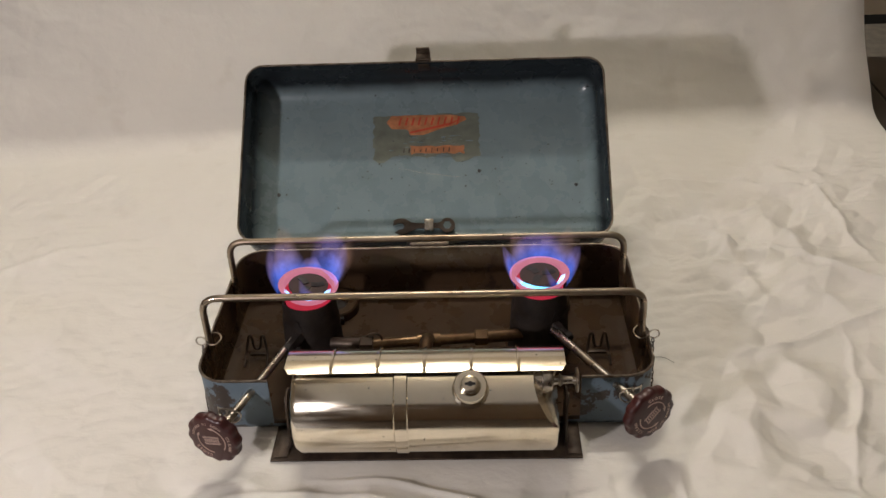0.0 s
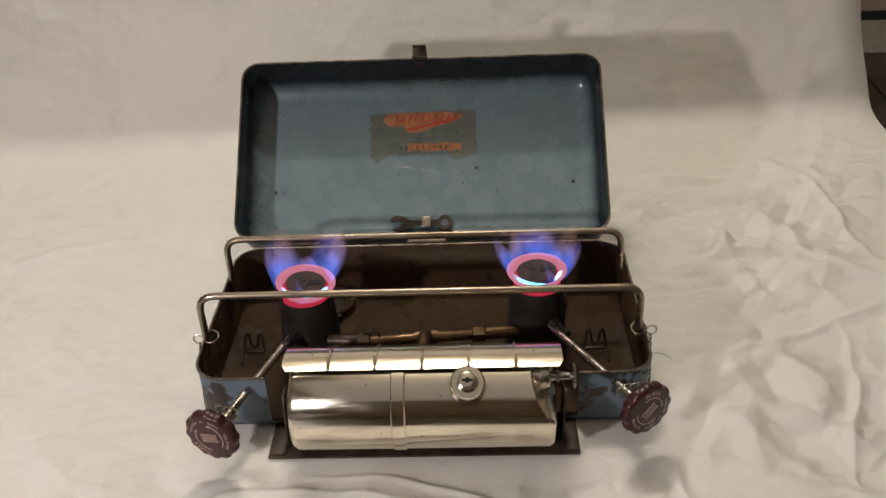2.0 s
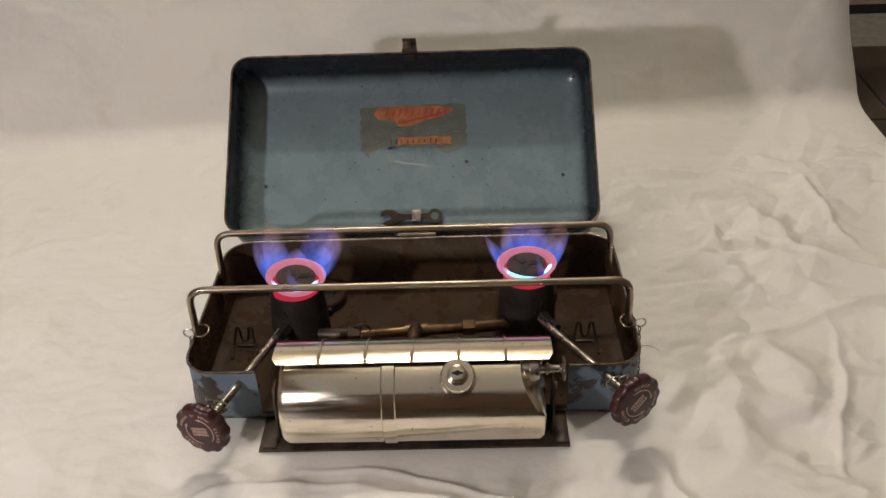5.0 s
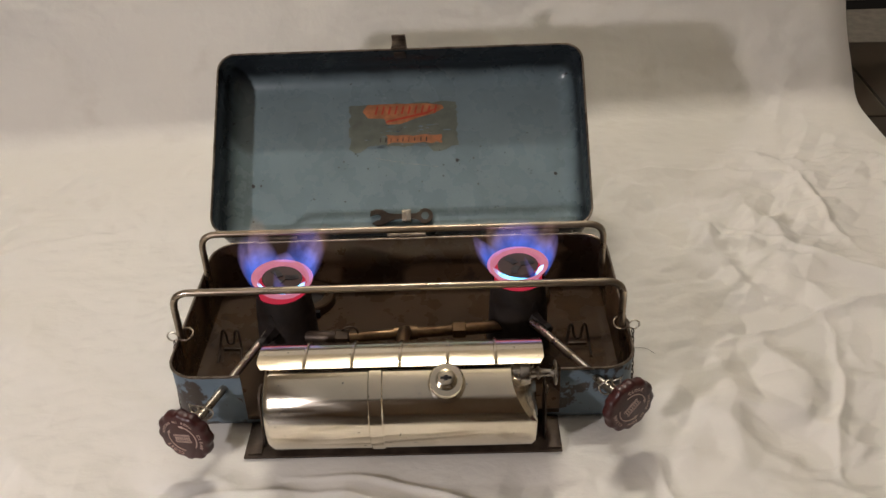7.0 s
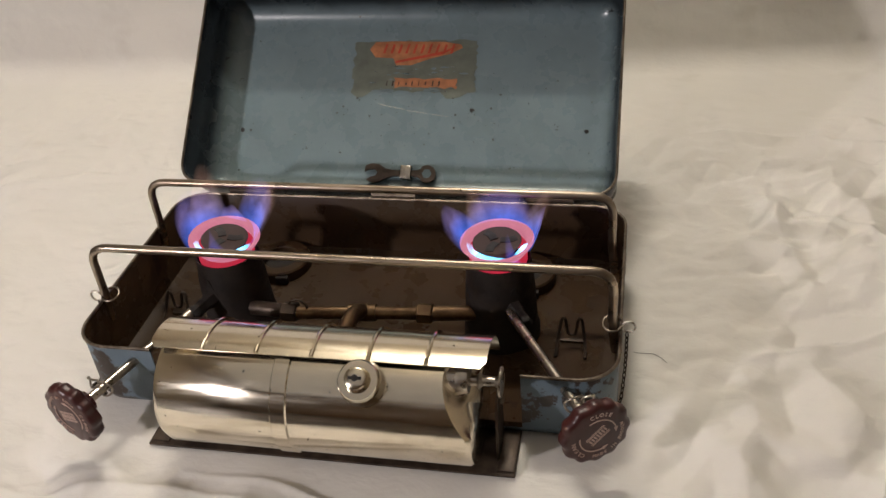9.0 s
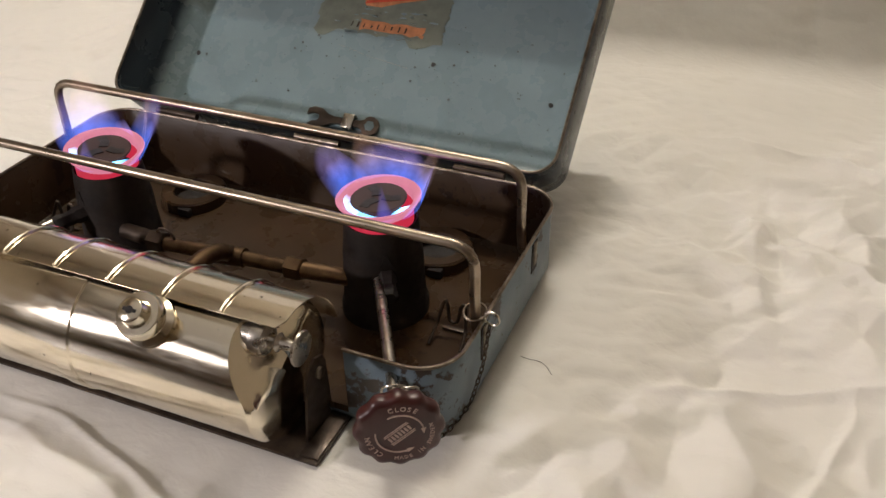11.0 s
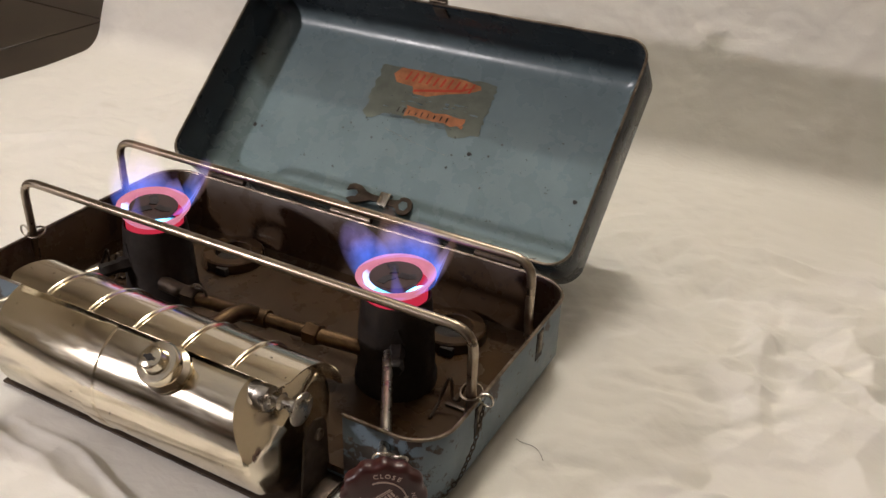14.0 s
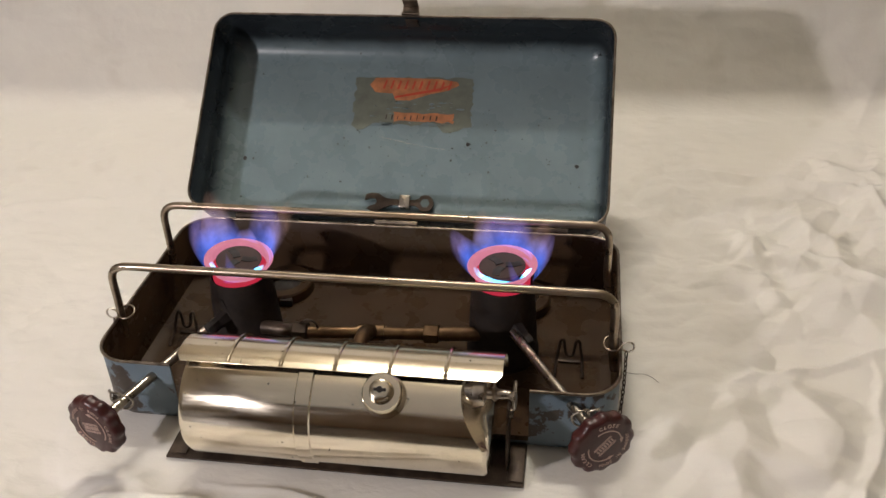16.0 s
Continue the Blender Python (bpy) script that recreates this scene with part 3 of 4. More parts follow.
pot_support(0.105, 0.2105)

TANK_Y, TANK_Z, TANK_R = -0.082, 0.053, 0.046


def fuel_tank():
    """Plated drum lying along x, its filler cap on top and the pump in a hollow of its end."""
    seg = 64
    profile = [(-0.119, 0.0), (-0.119, 0.030), (-0.1185, 0.039), (-0.1165, 0.0435), (-0.112, TANK_R), (-0.0245, TANK_R), (-0.0235, TANK_R + 0.0012), (-0.0125, TANK_R + 0.0012), (-0.0115, TANK_R)]
    profile += [(x, TANK_R) for x in (0.03, 0.06, 0.08, 0.09, 0.095, 0.10, 0.104, 0.108, 0.112, 0.116)] + [(0.1195, TANK_R), (0.1225, 0.0440), (0.1240, 0.040), (0.1245, 0.031), (0.1245, 0.016), (0.1245, 0.0)]
    bm = bmesh.new()
    rings = []
    for x, r in profile:
        ring = []
        for k in range(seg):
            a = 2 * math.pi * k / seg
            y, z, xx = -r * math.cos(a), r * math.sin(a), x
            # hollow pressed into the upper part of the pump end
            lift = (z * 0.90 - y * 0.42)
            cut = 0.1245 - max(0.0, lift - 0.020) * 0.9
            if x > 0.05 and xx > cut:
                xx = cut
            ring.append(bm.verts.new((xx, TANK_Y + y, TANK_Z + z)))
        rings.append(ring)
    for a, b in zip(rings, rings[1:]):
        bridge(bm, a, b)
    bmesh.ops.remove_doubles(bm, verts=bm.verts, dist=0.00003)
    ob = part("fuel_tank", bm, NICKEL, STOVE, "bright nickel-plated fuel tank", 30)
    # filler cap
    m = Matrix.Translation((0.045, TANK_Y, TANK_Z)) @ pose(0, 0, 0, 36, 0, 0)
    cap = part("filler_cap", lathe([(0.0165, 0.043), (0.0165, 0.0475), (0.0125, 0.050), (0.0125, 0.054), (0.0150, 0.0545), (0.0152, 0.0600), (0.0140, 0.0618), (0.0095, 0.0622), (0.0085, 0.0665), (0.0078, 0.0695), (0.0068, 0.0702)], 40), NICKEL, ob, "nickel filler cap with a keyhole", m=m)
    # dark raised piece in place of the keyhole's shaded recess
    part("keyhole", join(block((0.0095, 0.0022, 0.0008), (0, 0, 0.0704), 0.0002), lathe([(0.0024, 0.0698), (0.0024, 0.0709)], 16)), BLACK_IRON, cap)
    # pump
    m = Matrix.Translation((0.0, -0.0935, 0.0870)) @ pose(0, 0, 0, 0, 90, 0)
    pump = part("pump", lathe([(0.0085, 0.100), (0.0085, 0.1095), (0.0105, 0.110), (0.0108, 0.1165), (0.0100, 0.1185), (0.0060, 0.119), (0.0045, 0.120), (0.0040, 0.124), (0.0062, 0.126), (0.0040, 0.128), (0.0033, 0.137), (0.0050, 0.1395)], 32), ROD_NICKEL, ob, "ribbed nickel pump", m=m)
    part("pump_knob", lathe([(0.0050, 0.1392), (0.0108, 0.1400), (0.0114, 0.1408), (0.0112, 0.1418), (0.0090, 0.1424), (0.0040, 0.1426)], 32), ROD_NICKEL, pump, "flat round pump knob")
    return ob


fuel_tank()


def heat_shield():
    """Curved plated sheet over the tank, with pressed ribs."""
    r, t = 0.0503, 0.0010
    a0, a1, n = 107, 12, 26
    x0, x1 = -0.1235, 0.1310

    def point(x, a, rr):
        return Vector((x, TANK_Y + rr * math.cos(radians(a)), TANK_Z + rr * math.sin(radians(a))))

    bm = bmesh.new()
    outer, inner = [], []
    for k in range(n + 1):
        a = a0 + (a1 - a0) * k / n
        trim = 0.004 * max(0, 1 - k / 2.0)
        outer.append([bm.verts.new(point(x, a, r)) for x in (x0 + trim, -0.06, 0.0, 0.06, x1 - trim)])
        inner.append([bm.verts.new(point(x, a, r - t)) for x in (x0 + trim, -0.06, 0.0, 0.06, x1 - trim)])
    for rows in (outer, inner):
        for a, b in zip(rows, rows[1:]):
            bridge(bm, a, b, closed=False)
    bridge(bm, outer[0], inner[0], closed=False)
    bridge(bm, outer[-1], inner[-1], closed=False)
    bridge(bm, [o[0] for o in outer], [i[0] for i in inner], closed=False)
    bridge(bm, [o[-1] for o in outer], [i[-1] for i in inner], closed=False)
    ob = part("heat_shield", bm, NICKEL, STOVE, "curved nickel-plated heat shield")
    for k in range(5):
        x = x0 + (x1 - x0) * (k + 1) / 6
        part("rib", tube([point(x, a0 + (a1 - a0) * j / 20 * 0.98 - 0.8, r + 0.0004) for j in range(21)], 0.0016, 8), NICKEL, ob)
    return ob


heat_shield()


def front_flap():
    """The case's front, folded down under the tank, with the tank's side brackets on it."""
    ob = part("front_flap", block((0.297, 0.052, 0.0024), (0.0007, -0.079, 0.0012), 0.0008), DARK_STEEL, STOVE, "dark steel front flap folded down")
    for x in (-0.130, 0.1345):
        bm = prism([(-0.091, 0.0024), (-0.058, 0.0024), (-0.060, 0.050), (-0.0635, 0.0565), (-0.0715, 0.0595), (-0.0795, 0.0565), (-0.0845, 0.050), (-0.0895, 0.012)], -0.0009, 0.0009, m=Matrix(((0, 0, 1, x), (1, 0, 0, 0), (0, 1, 0, 0), (0, 0, 0, 1))))
        br = part("bracket", bm, DARK_STEEL, STOVE, "dark steel tank bracket")
        out = math.copysign(1, x)
        part("screw", lathe([(0.0042, 0), (0.0042, 0.0022), (0.003, 0.003)], 16), RIM_STEEL, br, m=Matrix.Translation((x + out * 0.0008, -0.070, 0.047)) @ pose(0, 0, 0, 0, 90 * out, 0))
        part("foot", block((0.013, 0.044, 0.0016), (x + out * 0.0075, -0.080, 0.0034), 0.0005), DARK_STEEL, br)
    return ob


front_flap()

BURNERS = [((-0.1245, 0.052), (2, 6, 0)), ((0.1180, 0.060), (1, -2, 0))]
CUP_Z = 0.079


def burner(x, y, tilt, away, top, lift):
    """Sooted skirt up to the height top, glowing flared cup, raised by lift, and the spreader plate in it. away: direction of the control rod, in degrees."""
    ob = tagged(part("burner", lathe([(0.0335, 0.003), (0.0335, 0.010), (0.0318, 0.013), (0.0300, 0.055), (0.0272, top), (0.0262, top), (0.0262, 0.012)], 48, hollow=True), SKIRT_IRON, STOVE, "sooted iron burner with a red-hot cup", m=pose(x, y, 0)))
    m = pose(0, 0, CUP_Z + lift, *tilt)
    part("cup", lathe([(0.0215, -0.002), (0.0243, -0.001), (0.0246, 0.006), (0.0250, 0.0105), (0.0240, 0.0105), (0.0225, 0.004)], 48, hollow=True), HOT_CUP, ob, "red-hot cup", m=m)
    part("flared_rim", lathe([(0.0246, 0.0095), (0.0272, 0.0130), (0.0306, 0.0180), (0.0311, 0.0188), (0.0305, 0.0193), (0.0286, 0.0186), (0.0263, 0.0177), (0.0254, 0.0164), (0.0248, 0.0120)], 56, hollow=True), HOT_RIM, ob, "pink-hot flared rim", m=m)
    plate = part("spreader", lathe([(0.004, 0.009), (0.0160, 0.0115), (0.0203, 0.0168), (0.0206, 0.0176), (0.0199, 0.0183), (0.0110, 0.0178), (0.004, 0.0174)], 40), PLATE_DARK, ob, "dark spreader plate", m=m)
    for k in range(3):
        a = radians(120 * k + 20)
        bm = prism([(0.002, -0.0030), (0.0090, -0.0058), (0.0168, -0.0050), (0.0158, 0.0020), (0.0100, 0.0012), (0.004, 0.0036)], 0.0176, 0.0185, m=pose(0, 0, 0, 0, 0, math.degrees(a)))
        part("vane", bm, BLACK_IRON, plate)
    # pointed opening over the rod, a dark plate for its shaded inside, and the gland behind it
    d = facing((0, 0, 0.050), (math.cos(radians(away)), math.sin(radians(away)), 0))
    part("opening", prism([(-0.008, -0.012), (0.008, -0.012), (0.007, 0.004), (0.001, 0.019), (-0.001, 0.019), (-0.006, 0.004)], 0.0268, 0.0294, m=d), BLACK_IRON, ob)
    part("gland", lathe([(0.0072, 0.022), (0.0072, 0.036), (0.0060, 0.038), (0.0058, 0.046), (0.0064, 0.047), (0.0064, 0.053), (0.0046, 0.055)], 6, m=d), BLACK_IRON, ob)
    return ob


ROD_R = (Vector((0.130, 0.028, 0.0505)), Vector((0.2045, -0.0965, 0.0532)))
ROD_L = (Vector((-0.138, 0.022, 0.0505)), Vector((-0.187, -0.118, 0.0503)))
for ((bx, by), tilt), rod in zip(BURNERS, (ROD_L, ROD_R)):
    way = rod[1] - rod[0]
    burner(bx, by, tilt, math.degrees(math.atan2(way.y, way.x)), 0.0825 if bx < 0 else 0.0850, 0.0 if bx < 0 else 0.003)


def ring_text(bm, text, radius, middle, size, z, inward=False):
    """Letters set round a circle."""
    step = size * 0.78 / radius * (1 if inward else -1)
    for k, c in enumerate(text):
        if c == " ":
            continue
        a = radians(middle) + (k - (len(text) - 1) / 2) * step
        one = lettering(c, size)
        one.transform(pose(radius * math.cos(a), radius * math.sin(a), z, 0, 0, math.degrees(a) + (90 if inward else -90)))
        join(bm, one)


def arc_band(bm, r, a0, a1, w, z, arrow):
    n = 18
    pts = [radians(a0 + (a1 - a0) * k / n) for k in range(n + 1)]
    prism([((r - w) * math.cos(a), (r - w) * math.sin(a)) for a in pts] + [((r + w) * math.cos(a), (r + w) * math.sin(a)) for a in reversed(pts)], z - 0.0002, z + 0.0003, bm)
    a = pts[-1]
    tip = a + math.copysign(0.32, a1 - a0)
    prism([((r - arrow) * math.cos(a), (r - arrow) * math.sin(a)), ((r + arrow) * math.cos(a), (r + arrow) * math.sin(a)), (r * math.cos(tip), r * math.sin(tip))], z - 0.0002, z + 0.0003, bm)


def control(rod, spin):
    """Spindle through the front wall and its scalloped knob."""
    a, b = rod
    part("control_rod", tube([a, a.lerp(b, 0.5), b], 0.0040, 12), ROD_NICKEL, STOVE, "dull nickel spindle")
    m = facing(b, b - a, spin)
    scallop = lambda t: 1 + 0.035 * math.cos(12 * t)
    bm = lathe([(0.009, -0.010), (0.0105, -0.004), (0.021, -0.0025), (0.0250, -0.0008), (0.0262, 0.002), (0.0262, 0.0065), (0.0250, 0.0088), (0.0225, 0.0098)], 96, scallop=scallop)
    knob = part("control_knob", bm, BAKELITE, STOVE, "scalloped burgundy bakelite knob with cream lettering", 60, m)
    bm, z = bmesh.new(), 0.0099
    ring_text(bm, "CLOSE", 0.0188, 82, 0.0047, z)
    ring_text(bm, "CLEAN", 0.0188, 208, 0.0047, z)
    ring_text(bm, "MADE IN SWEDEN", 0.0192, 318, 0.0037, z, True)
    arc_band(bm, 0.0142, 118, 12, 0.0005, z, 0.0016)
    arc_band(bm, 0.0142, 172, 286, 0.0005, z, 0.0016)
    # maker's panel, as plain strips
    for y, w in ((0.0042, 0.0085), (0.0030, 0.0090), (-0.0030, 0.0090), (-0.0042, 0.0085)):
        block((2 * w, 0.0006, 0.0004), (0, y, z), 0, bm, pose(0, 0, 0, 0, 0, 38))
    for k in range(7):
        block((0.0014, 0.0036, 0.0004), (-0.0072 + 0.0024 * k, 0, z), 0, bm, pose(0, 0, 0, 0, 0, 38))
    part("lettering", bm, LETTER, knob, "cream lettering")
    return knob


control(ROD_L, -206)
control(ROD_R, 0)


def manifold():
    """Brass feed pipe between the burners, with the tee to the tank."""
    y, z = 0.030, 0.0385
    ob = part("feed_pipe", tube([(-0.062, y - 0.0045, z - 0.001), (0.0, y, z), (0.064, y + 0.004, z)], 0.0058, 12), BRASS, STOVE, "tarnished brass feed pipe")
    for x, ya, yb in ((-1, -0.0045, 0.002), (1, 0.004, 0.012)):
        part("end_pipe", tube([(x * 0.060, y + ya, z), (x * 0.102, y + yb, z - 0.003)], 0.0066, 12), DARK_STEEL if x < 0 else BRASS, ob, "pipe end beside the burner")
    part("tee", tube([(-0.011, y - 0.001, z), (0.013, y + 0.001, z)], 0.0078, 16), BRASS, ob)
    part("tank_pipe", tube(bent([(0.001, y, z + 0.002), (0.0, y - 0.014, z + 0.012), (0.0, 0.002, z + 0.0165), (-0.001, -0.036, z + 0.017)], 0.007), 0.0068, 12), BRASS, ob)
    for x, dy in ((-0.064, -0.0045), (0.056, 0.004)):
        part("nut", lathe([(0.0080, -0.007), (0.0092, -0.006), (0.0092, 0.006), (0.0080, 0.007)], 6), BRASS if x > 0 else DARK_STEEL, ob, m=Matrix.Translation((x, y + dy, z)) @ pose(0, 0, 0, 0, 90, 0))
    part("ring_clip", tube([(-0.056 + 0.0085 * math.cos(t / 10 * 5.4), y - 0.004, z + 0.005 + 0.0085 * math.sin(t / 10 * 5.4)) for t in range(11)], 0.0011, 8), DARK_STEEL, ob)
    return ob


manifold()


def spring_clip(x, y):
    """W-shaped spring clip on the case floor."""
    bm = block((0.020, 0.004, 0.0014), (x, y + 0.010, 0.0045), 0.0004)
    for s in (-1, 1):
        tube(bent([(x + s * 0.0125, y - 0.012, 0.004), (x + s * 0.0115, y + 0.002, 0.012), (x + s * 0.0085, y + 0.010, 0.029), (x + s * 0.0055, y + 0.009, 0.030), (x + s * 0.0042, y + 0.008, 0.020)], 0.003, 4), 0.0014, 8, bm)
    tube(bent([(x - 0.0042, y + 0.008, 0.020), (x - 0.003, y + 0.006, 0.014), (x + 0.003, y + 0.006, 0.014), (x + 0.0042, y + 0.008, 0.020)], 0.003, 4), 0.0014, 8, bm)
    return part("spring_clip", bm, DARK_STEEL, STOVE, "dark spring-steel clip")


spring_clip(-0.188, 0.045)
spring_clip(0.180, 0.040)


def chain(points, count):
    """Small steel chain of alternately turned links along a sagging line."""
    pts = [Vector(p) for p in points]
    lengths = [0.0]
    for a, b in zip(pts, pts[1:]):
        lengths.append(lengths[-1] + (b - a).length)
    bm = bmesh.new()
    for k in range(count):
        s = lengths[-1] * (k + 0.5) / count
        i = max(j for j in range(len(pts) - 1) if lengths[j] <= s)
        p = pts[i].lerp(pts[i + 1], (s - lengths[i]) / (lengths[i + 1] - lengths[i]))
        d = (pts[i + 1] - pts[i]).normalized()
        side = d.orthogonal().normalized()
        side = side if k % 2 else d.cross(side)
        half = lengths[-1] / count * 0.66
        tube([p + d * half * math.cos(t * math.pi / 5) + side * 0.0013 * math.sin(t * math.pi / 5) for t in range(10)], 0.0005, 6, bm, closed=True)
    return bm


def keeper(s):
    """Wire loop on the pot support's foot, with a chain to the knob's loop."""
    x, y, z = s * 0.215, 0.0, 0.068
    rod = ROD_R if s > 0 else ROD_L
    ob = part("wire_keeper", tube([(x + 0.0075 * math.cos(t * math.pi / 8), y + 0.0075 * math.sin(t * math.pi / 8), z + 0.002 * math.sin(t * math.pi / 8)) for t in range(16)], 0.0009, 8, closed=True), RIM_STEEL, STOVE, "twisted steel wire keeper")
    part("loop", tube([(x + s * 0.0125 + 0.0052 * math.cos(t * math.pi / 8), y - 0.002, z - 0.001 + 0.0052 * math.sin(t * math.pi / 8)) for t in range(16)], 0.0009, 8, closed=True), ROD_NICKEL, ob)
    p = rod[0].lerp(rod[1], 0.825)
    d = (rod[1] - rod[0]).normalized()
    u, v = d.orthogonal().normalized(), d.cross(d.orthogonal().normalized())
    for q, r in ((p, 0.0078), (p + Vector((s * 0.010, 0.002, 0.003)), 0.0050)):
        part("loop", tube([q + r * (math.cos(t * math.pi / 8) * u + math.sin(t * math.pi / 8) * v) + d * 0.002 * math.sin(t * math.pi / 4) for t in range(16)], 0.0009, 8, closed=True), ROD_NICKEL, ob)
    line = [(s * 0.2265, -0.003, 0.062), (s * 0.2262, -0.014, 0.036), (s * 0.2240, -0.030, 0.016), (s * 0.2150, -0.056, 0.006), (s * 0.2020, -0.066, 0.012), (s * 0.2000, -0.072, 0.034), tuple(p + Vector((s * 0.011, 0.002, -0.002)))]
    part("chain", chain(bent(line, 0.006, 4), 34), DARK_STEEL, ob, "fine dark steel chain")


keeper(-1)
keeper(1)


def wrench():
    """Flat open-and-ring spanner held in the lid."""
    jaw = [(-0.030, -0.0072), (-0.026, -0.0042), (-0.0215, -0.0030), (-0.020, 0.0005), (-0.0225, 0.0030), (-0.0275, 0.0032), (-0.0325, 0.0010), (-0.0318, 0.0066), (-0.0265, 0.0088), (-0.0190, 0.0082), (-0.0125, 0.0042), (-0.006, 0.0030), (0.010, 0.0028), (0.018, 0.0032), (0.022, 0.0050)]
    eye = [(0.0275 + 0.0085 * math.cos(radians(a)), 0.0085 * math.sin(radians(a))) for a in range(130, -131, -20)]
    low = [(0.022, -0.0050), (0.018, -0.0030), (0.010, -0.0026), (-0.006, -0.0030), (-0.0125, -0.0058), (-0.0185, -0.0092), (-0.0250, -0.0100)]
    bm = prism((jaw[:] + eye + low)[::-1], 0.0035, 0.0062)
    bm.transform(Matrix.Diagonal((1.11, 1.11, 1.0, 1.0)))
    ob = part("wrench", bm, DARK_STEEL, m=LID_M @ pose(-0.005, 0.0320, 0.0))
    bm = lathe([(0.0052, 0.0030), (0.0052, 0.0066), (0.0046, 0.0067)], 6)
    part("eye_hole", bm, LID_PAINT, ob, m=pose(0.0305, 0, 0))
    return tagged(ob, "small dark steel open-and-ring wrench clipped inside the lid", "wrench")


wrench()


def thread(points):
    """Loose dark thread lying on the sheet."""
    pts = [(x, y, float(cloth_height(np.array([x]), np.array([y]))[0]) + 0.0006) for x, y in points]
    tagged(part("thread", tube(bent(pts, 0.004, 5), 0.0002, 6), DARK_STEEL), "short dark thread lying curled on the sheet", "thread")


thread(((0.233, 0.046), (0.239, 0.0445), (0.248, 0.0445), (0.255, 0.040), (0.260, 0.034)))

# ---- flames ----


def tongue(span, height, flare, twist, point, seed):
    """A lobe of flame: two thin bellied sheets that follow the cup's rim over span degrees and flare outwards. x along the rim, y outwards."""
    rows, cols, ring = 16, 14, 0.0285
    half = radians(span) / 2
    bm = bmesh.new()
    sides = []
    for belly in (1, -1):
        sheet = []
        for j in range(rows + 1):
            s = j / rows
            row = []
            for i in range(cols + 1):
                u = 2 * i / cols - 1
                a = half * u * (1 - point * s ** 1.3) + twist * s * s
                r = ring + flare * height * s - 0.10 * height * s * s + belly * 0.0016 * (1 - u * u) * (1 - s)
                z = height * s * (1 - 0.30 * u * u) + 0.0012 * math.sin(5 * u + seed) * s
                row.append(bm.verts.new((r * math.sin(a), r * math.cos(a) - ring, z)))
            sheet.append(row)
        sides.append(sheet)
        for a, b in zip(sheet, sheet[1:]):
            bridge(bm, a, b, closed=False)
    uv = bm.loops.layers.uv.new("leaf")
    at = {}
    for sheet in sides:
        for j, row in enumerate(sheet):
            for i, v in enumerate(row):
                at[v] = (i / cols, j / rows)
    for f in bm.faces:
        for loop in f.loops:
            loop[uv].uv = at[loop.vert]
    return bm


MOVING = []


def flame(x, y, tilt, tongues, arcs, seed):
    top = tagged(empty("flame", pose(x, y, CUP_Z + (0.015 if x < 0 else 0.018))), "blue gas flame flickering round a red-hot burner cup", "flame", "burner flames")
    for k, (angle, span, height, flare, twist, point, kind) in enumerate(tongues):
        a = radians(angle)
        m = pose(0.0285 * math.cos(a), 0.0285 * math.sin(a), 0.0005, 0, 0, angle - 90)
        ob = part("flame_tongue", tongue(span, height, flare, twist, point, seed + k), kind, top, m=m)
        ob.visible_shadow = False
        MOVING.append((ob, m, seed * 31 + k))
    for a0, a1, gain in arcs:
        bm = bmesh.new()
        lines = [[], [], [], []]
        for k in range(25):
            a = radians(a0 + (a1 - a0) * k / 24)
            h = 0.0016 + gain * 0.0030 * math.sin(math.pi * k / 24)
            for line, (r, dz) in zip(lines, ((0.0212, -0.003), (0.0216, h - 0.001), (0.0258, h + 0.0010), (0.0246, -0.002))):
                line.append(bm.verts.new((r * math.cos(a), r * math.sin(a), dz)))
        for p, q in zip(lines, lines[1:]):
            bridge(bm, p, q, closed=False)
        uv = bm.loops.layers.uv.new("leaf")
        for r, row in enumerate(lines):
            for k, v in enumerate(row):
                for loop in v.link_loops:
                    loop[uv].uv = (k / 24, (0.1, 0.3, 0.5, 0.2)[r])
        core = part("flame_core", bm, FLAME_CORE, top, m=pose(0, 0, -0.001, *tilt))
        core.visible_shadow = False
    return top


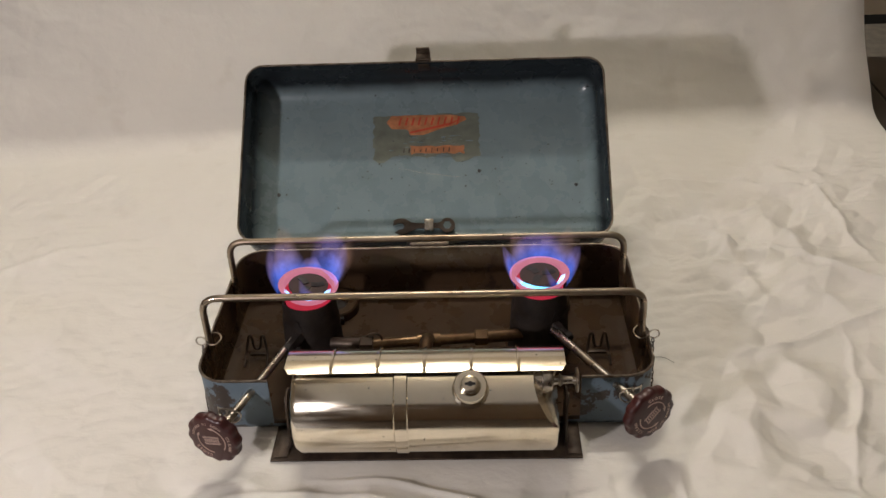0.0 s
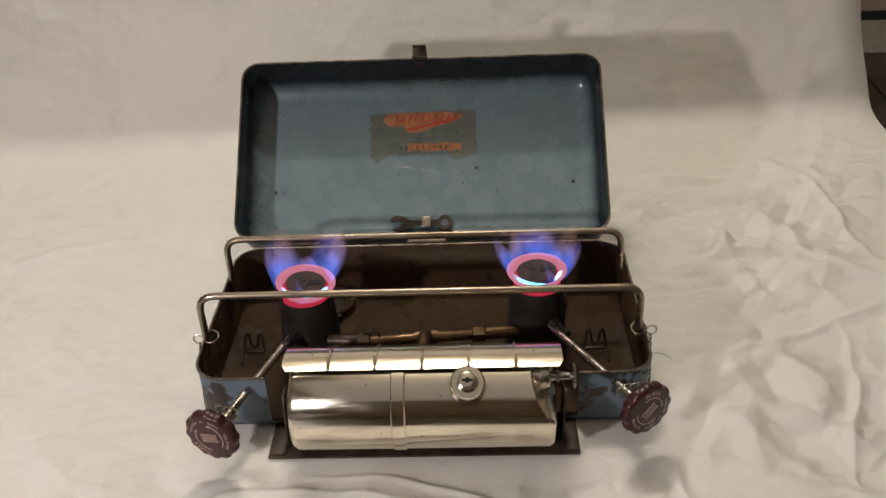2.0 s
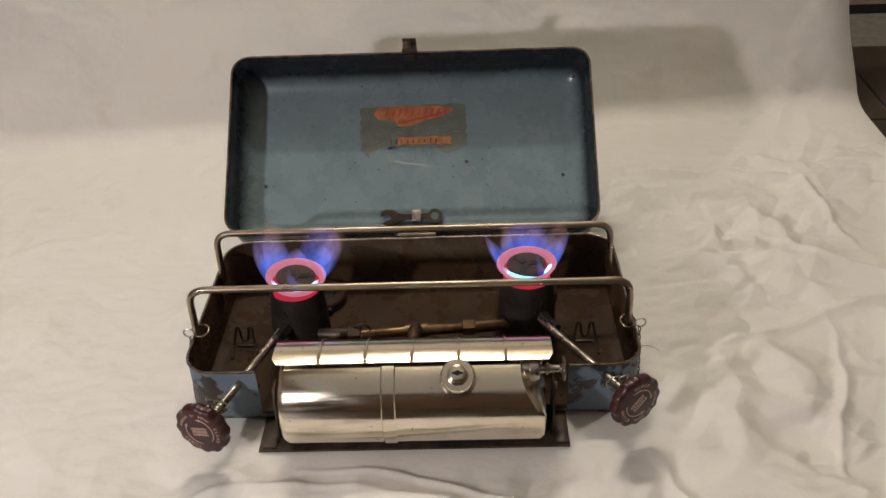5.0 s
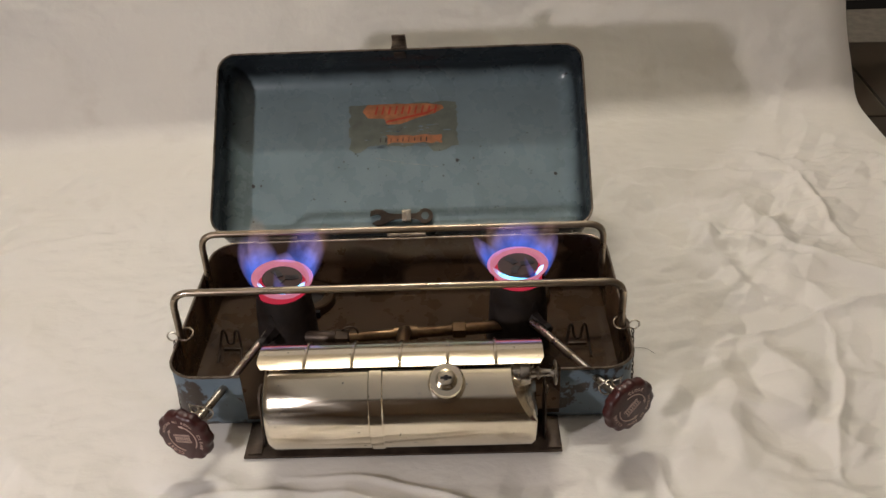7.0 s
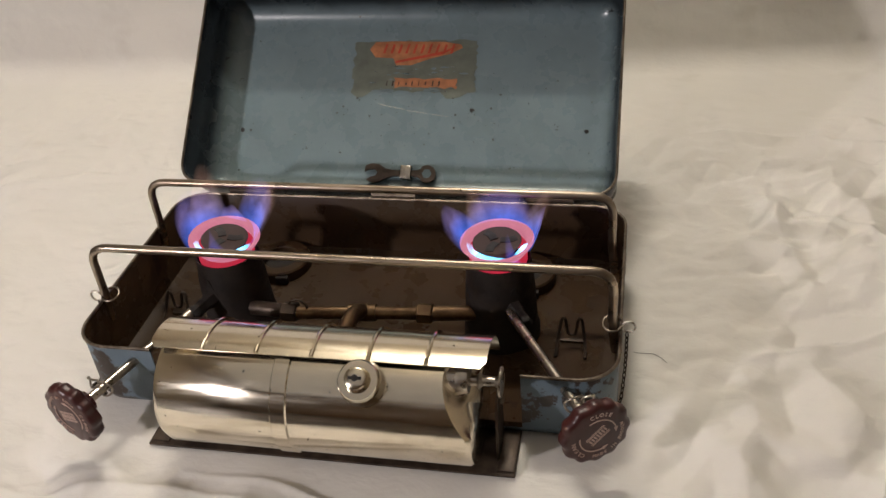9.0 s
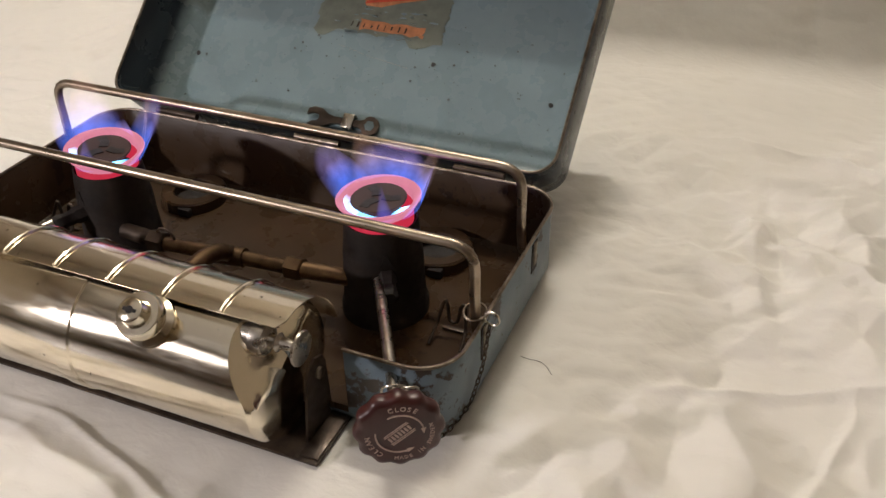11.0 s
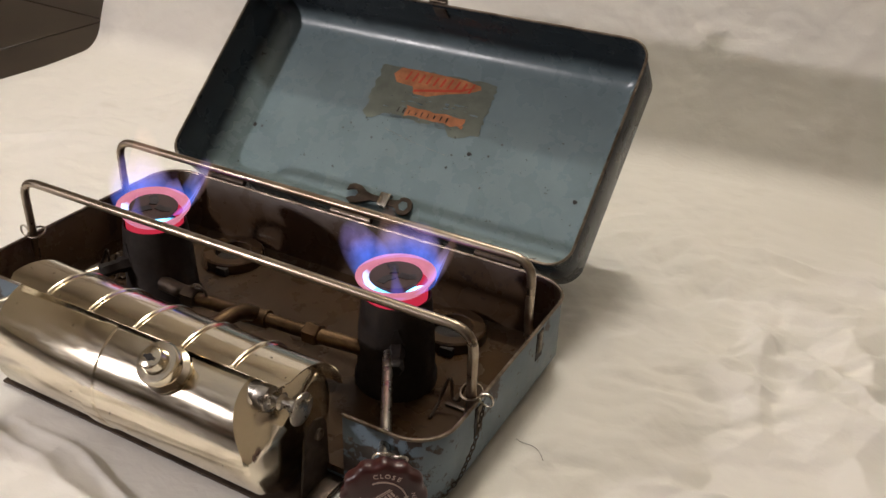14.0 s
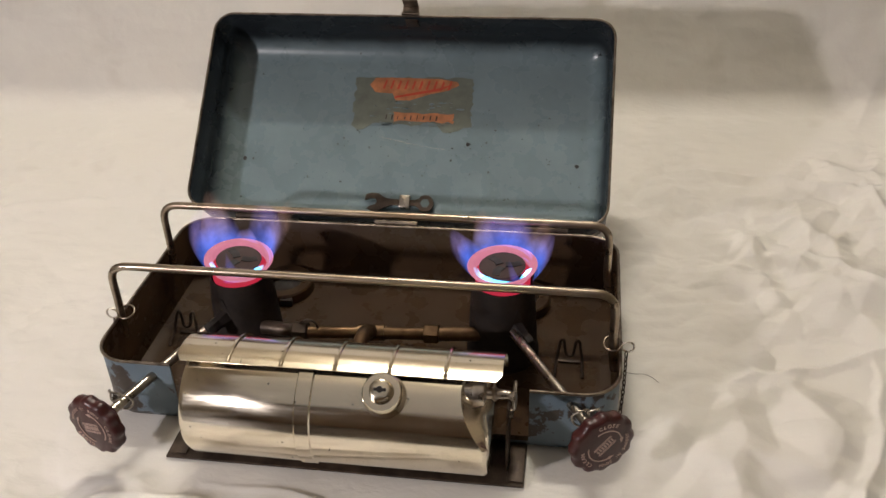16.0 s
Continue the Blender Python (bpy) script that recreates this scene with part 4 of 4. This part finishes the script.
flame(*BURNERS[0][0], BURNERS[0][1], [(160, 130, 0.044, 0.34, 0.05, 0.35, FLAME), (142, 84, 0.066, 0.14, 0.15, 0.50, WISP), (38, 112, 0.042, 0.58, -0.20, 0.40, FLAME), (88, 60, 0.020, 0.10, 0.0, 0.4, FLAME), (34, 64, 0.052, 0.60, 0.10, 0.55, WISP), (-78, 46, 0.020, -0.75, 0.4, 0.5, HAZE)],
      [(-95, -2, 1.0), (-165, -98, 0.7)], 3)
flame(*BURNERS[1][0], BURNERS[1][1], [(170, 84, 0.038, 0.54, -0.12, 0.55, FLAME), (132, 50, 0.046, 0.26, 0.0, 0.55, WISP), (90, 140, 0.036, 0.22, 0.0, 0.15, FLAME), (12, 92, 0.038, 0.44, 0.2, 0.40, FLAME), (40, 56, 0.044, 0.46, 0.1, 0.55, WISP), (-56, 30, 0.020, -0.75, 0.0, 0.4, HAZE)],
      [(-178, -64, 1.0), (-45, 0, 0.8)], 17)

# ---- floor tiles ----


def tiles():
    size, joint = 0.325, 0.005
    turn = pose(-0.88, 0.697, 0, 0, 0, -2.8)
    mesh = None
    for i in range(-8, 14):
        for j in range(-16, 4):
            c = turn @ Vector(((i + 0.5) * size, (j + 0.5) * size, 0))
            if not (-2.42 < c.x < 2.22 and -3.32 < c.y < 0.95):
                continue
            if mesh is None:
                ob = part("tile", block((size - joint, size - joint, 0.008), (0, 0, -0.0190), 0.0012, seg=1), TILE, FLOOR)
                mesh = ob.data
            else:
                ob = new("tile", mesh)
                ob.parent = FLOOR
            ob.matrix_basis = Matrix.Translation(c) @ pose(0, 0, 0, 0, 0, -2.8)


tiles()


def motions():
    """Flicker of the flames."""
    for ob, m, seed in MOVING:
        rnd = random.Random(seed)
        rows = []
        for k in range(0, 162, 1):
            rx, ry, rz = rnd.gauss(0, 4), rnd.gauss(0, 4), rnd.gauss(0, 4)
            rows.append((k / 10, m @ pose(0, 0, -0.003 * abs(rnd.gauss(0, 1)), rx, ry, rz)))
        walk(ob, [row for row in rows if row[0] <= 16.0])


motions()
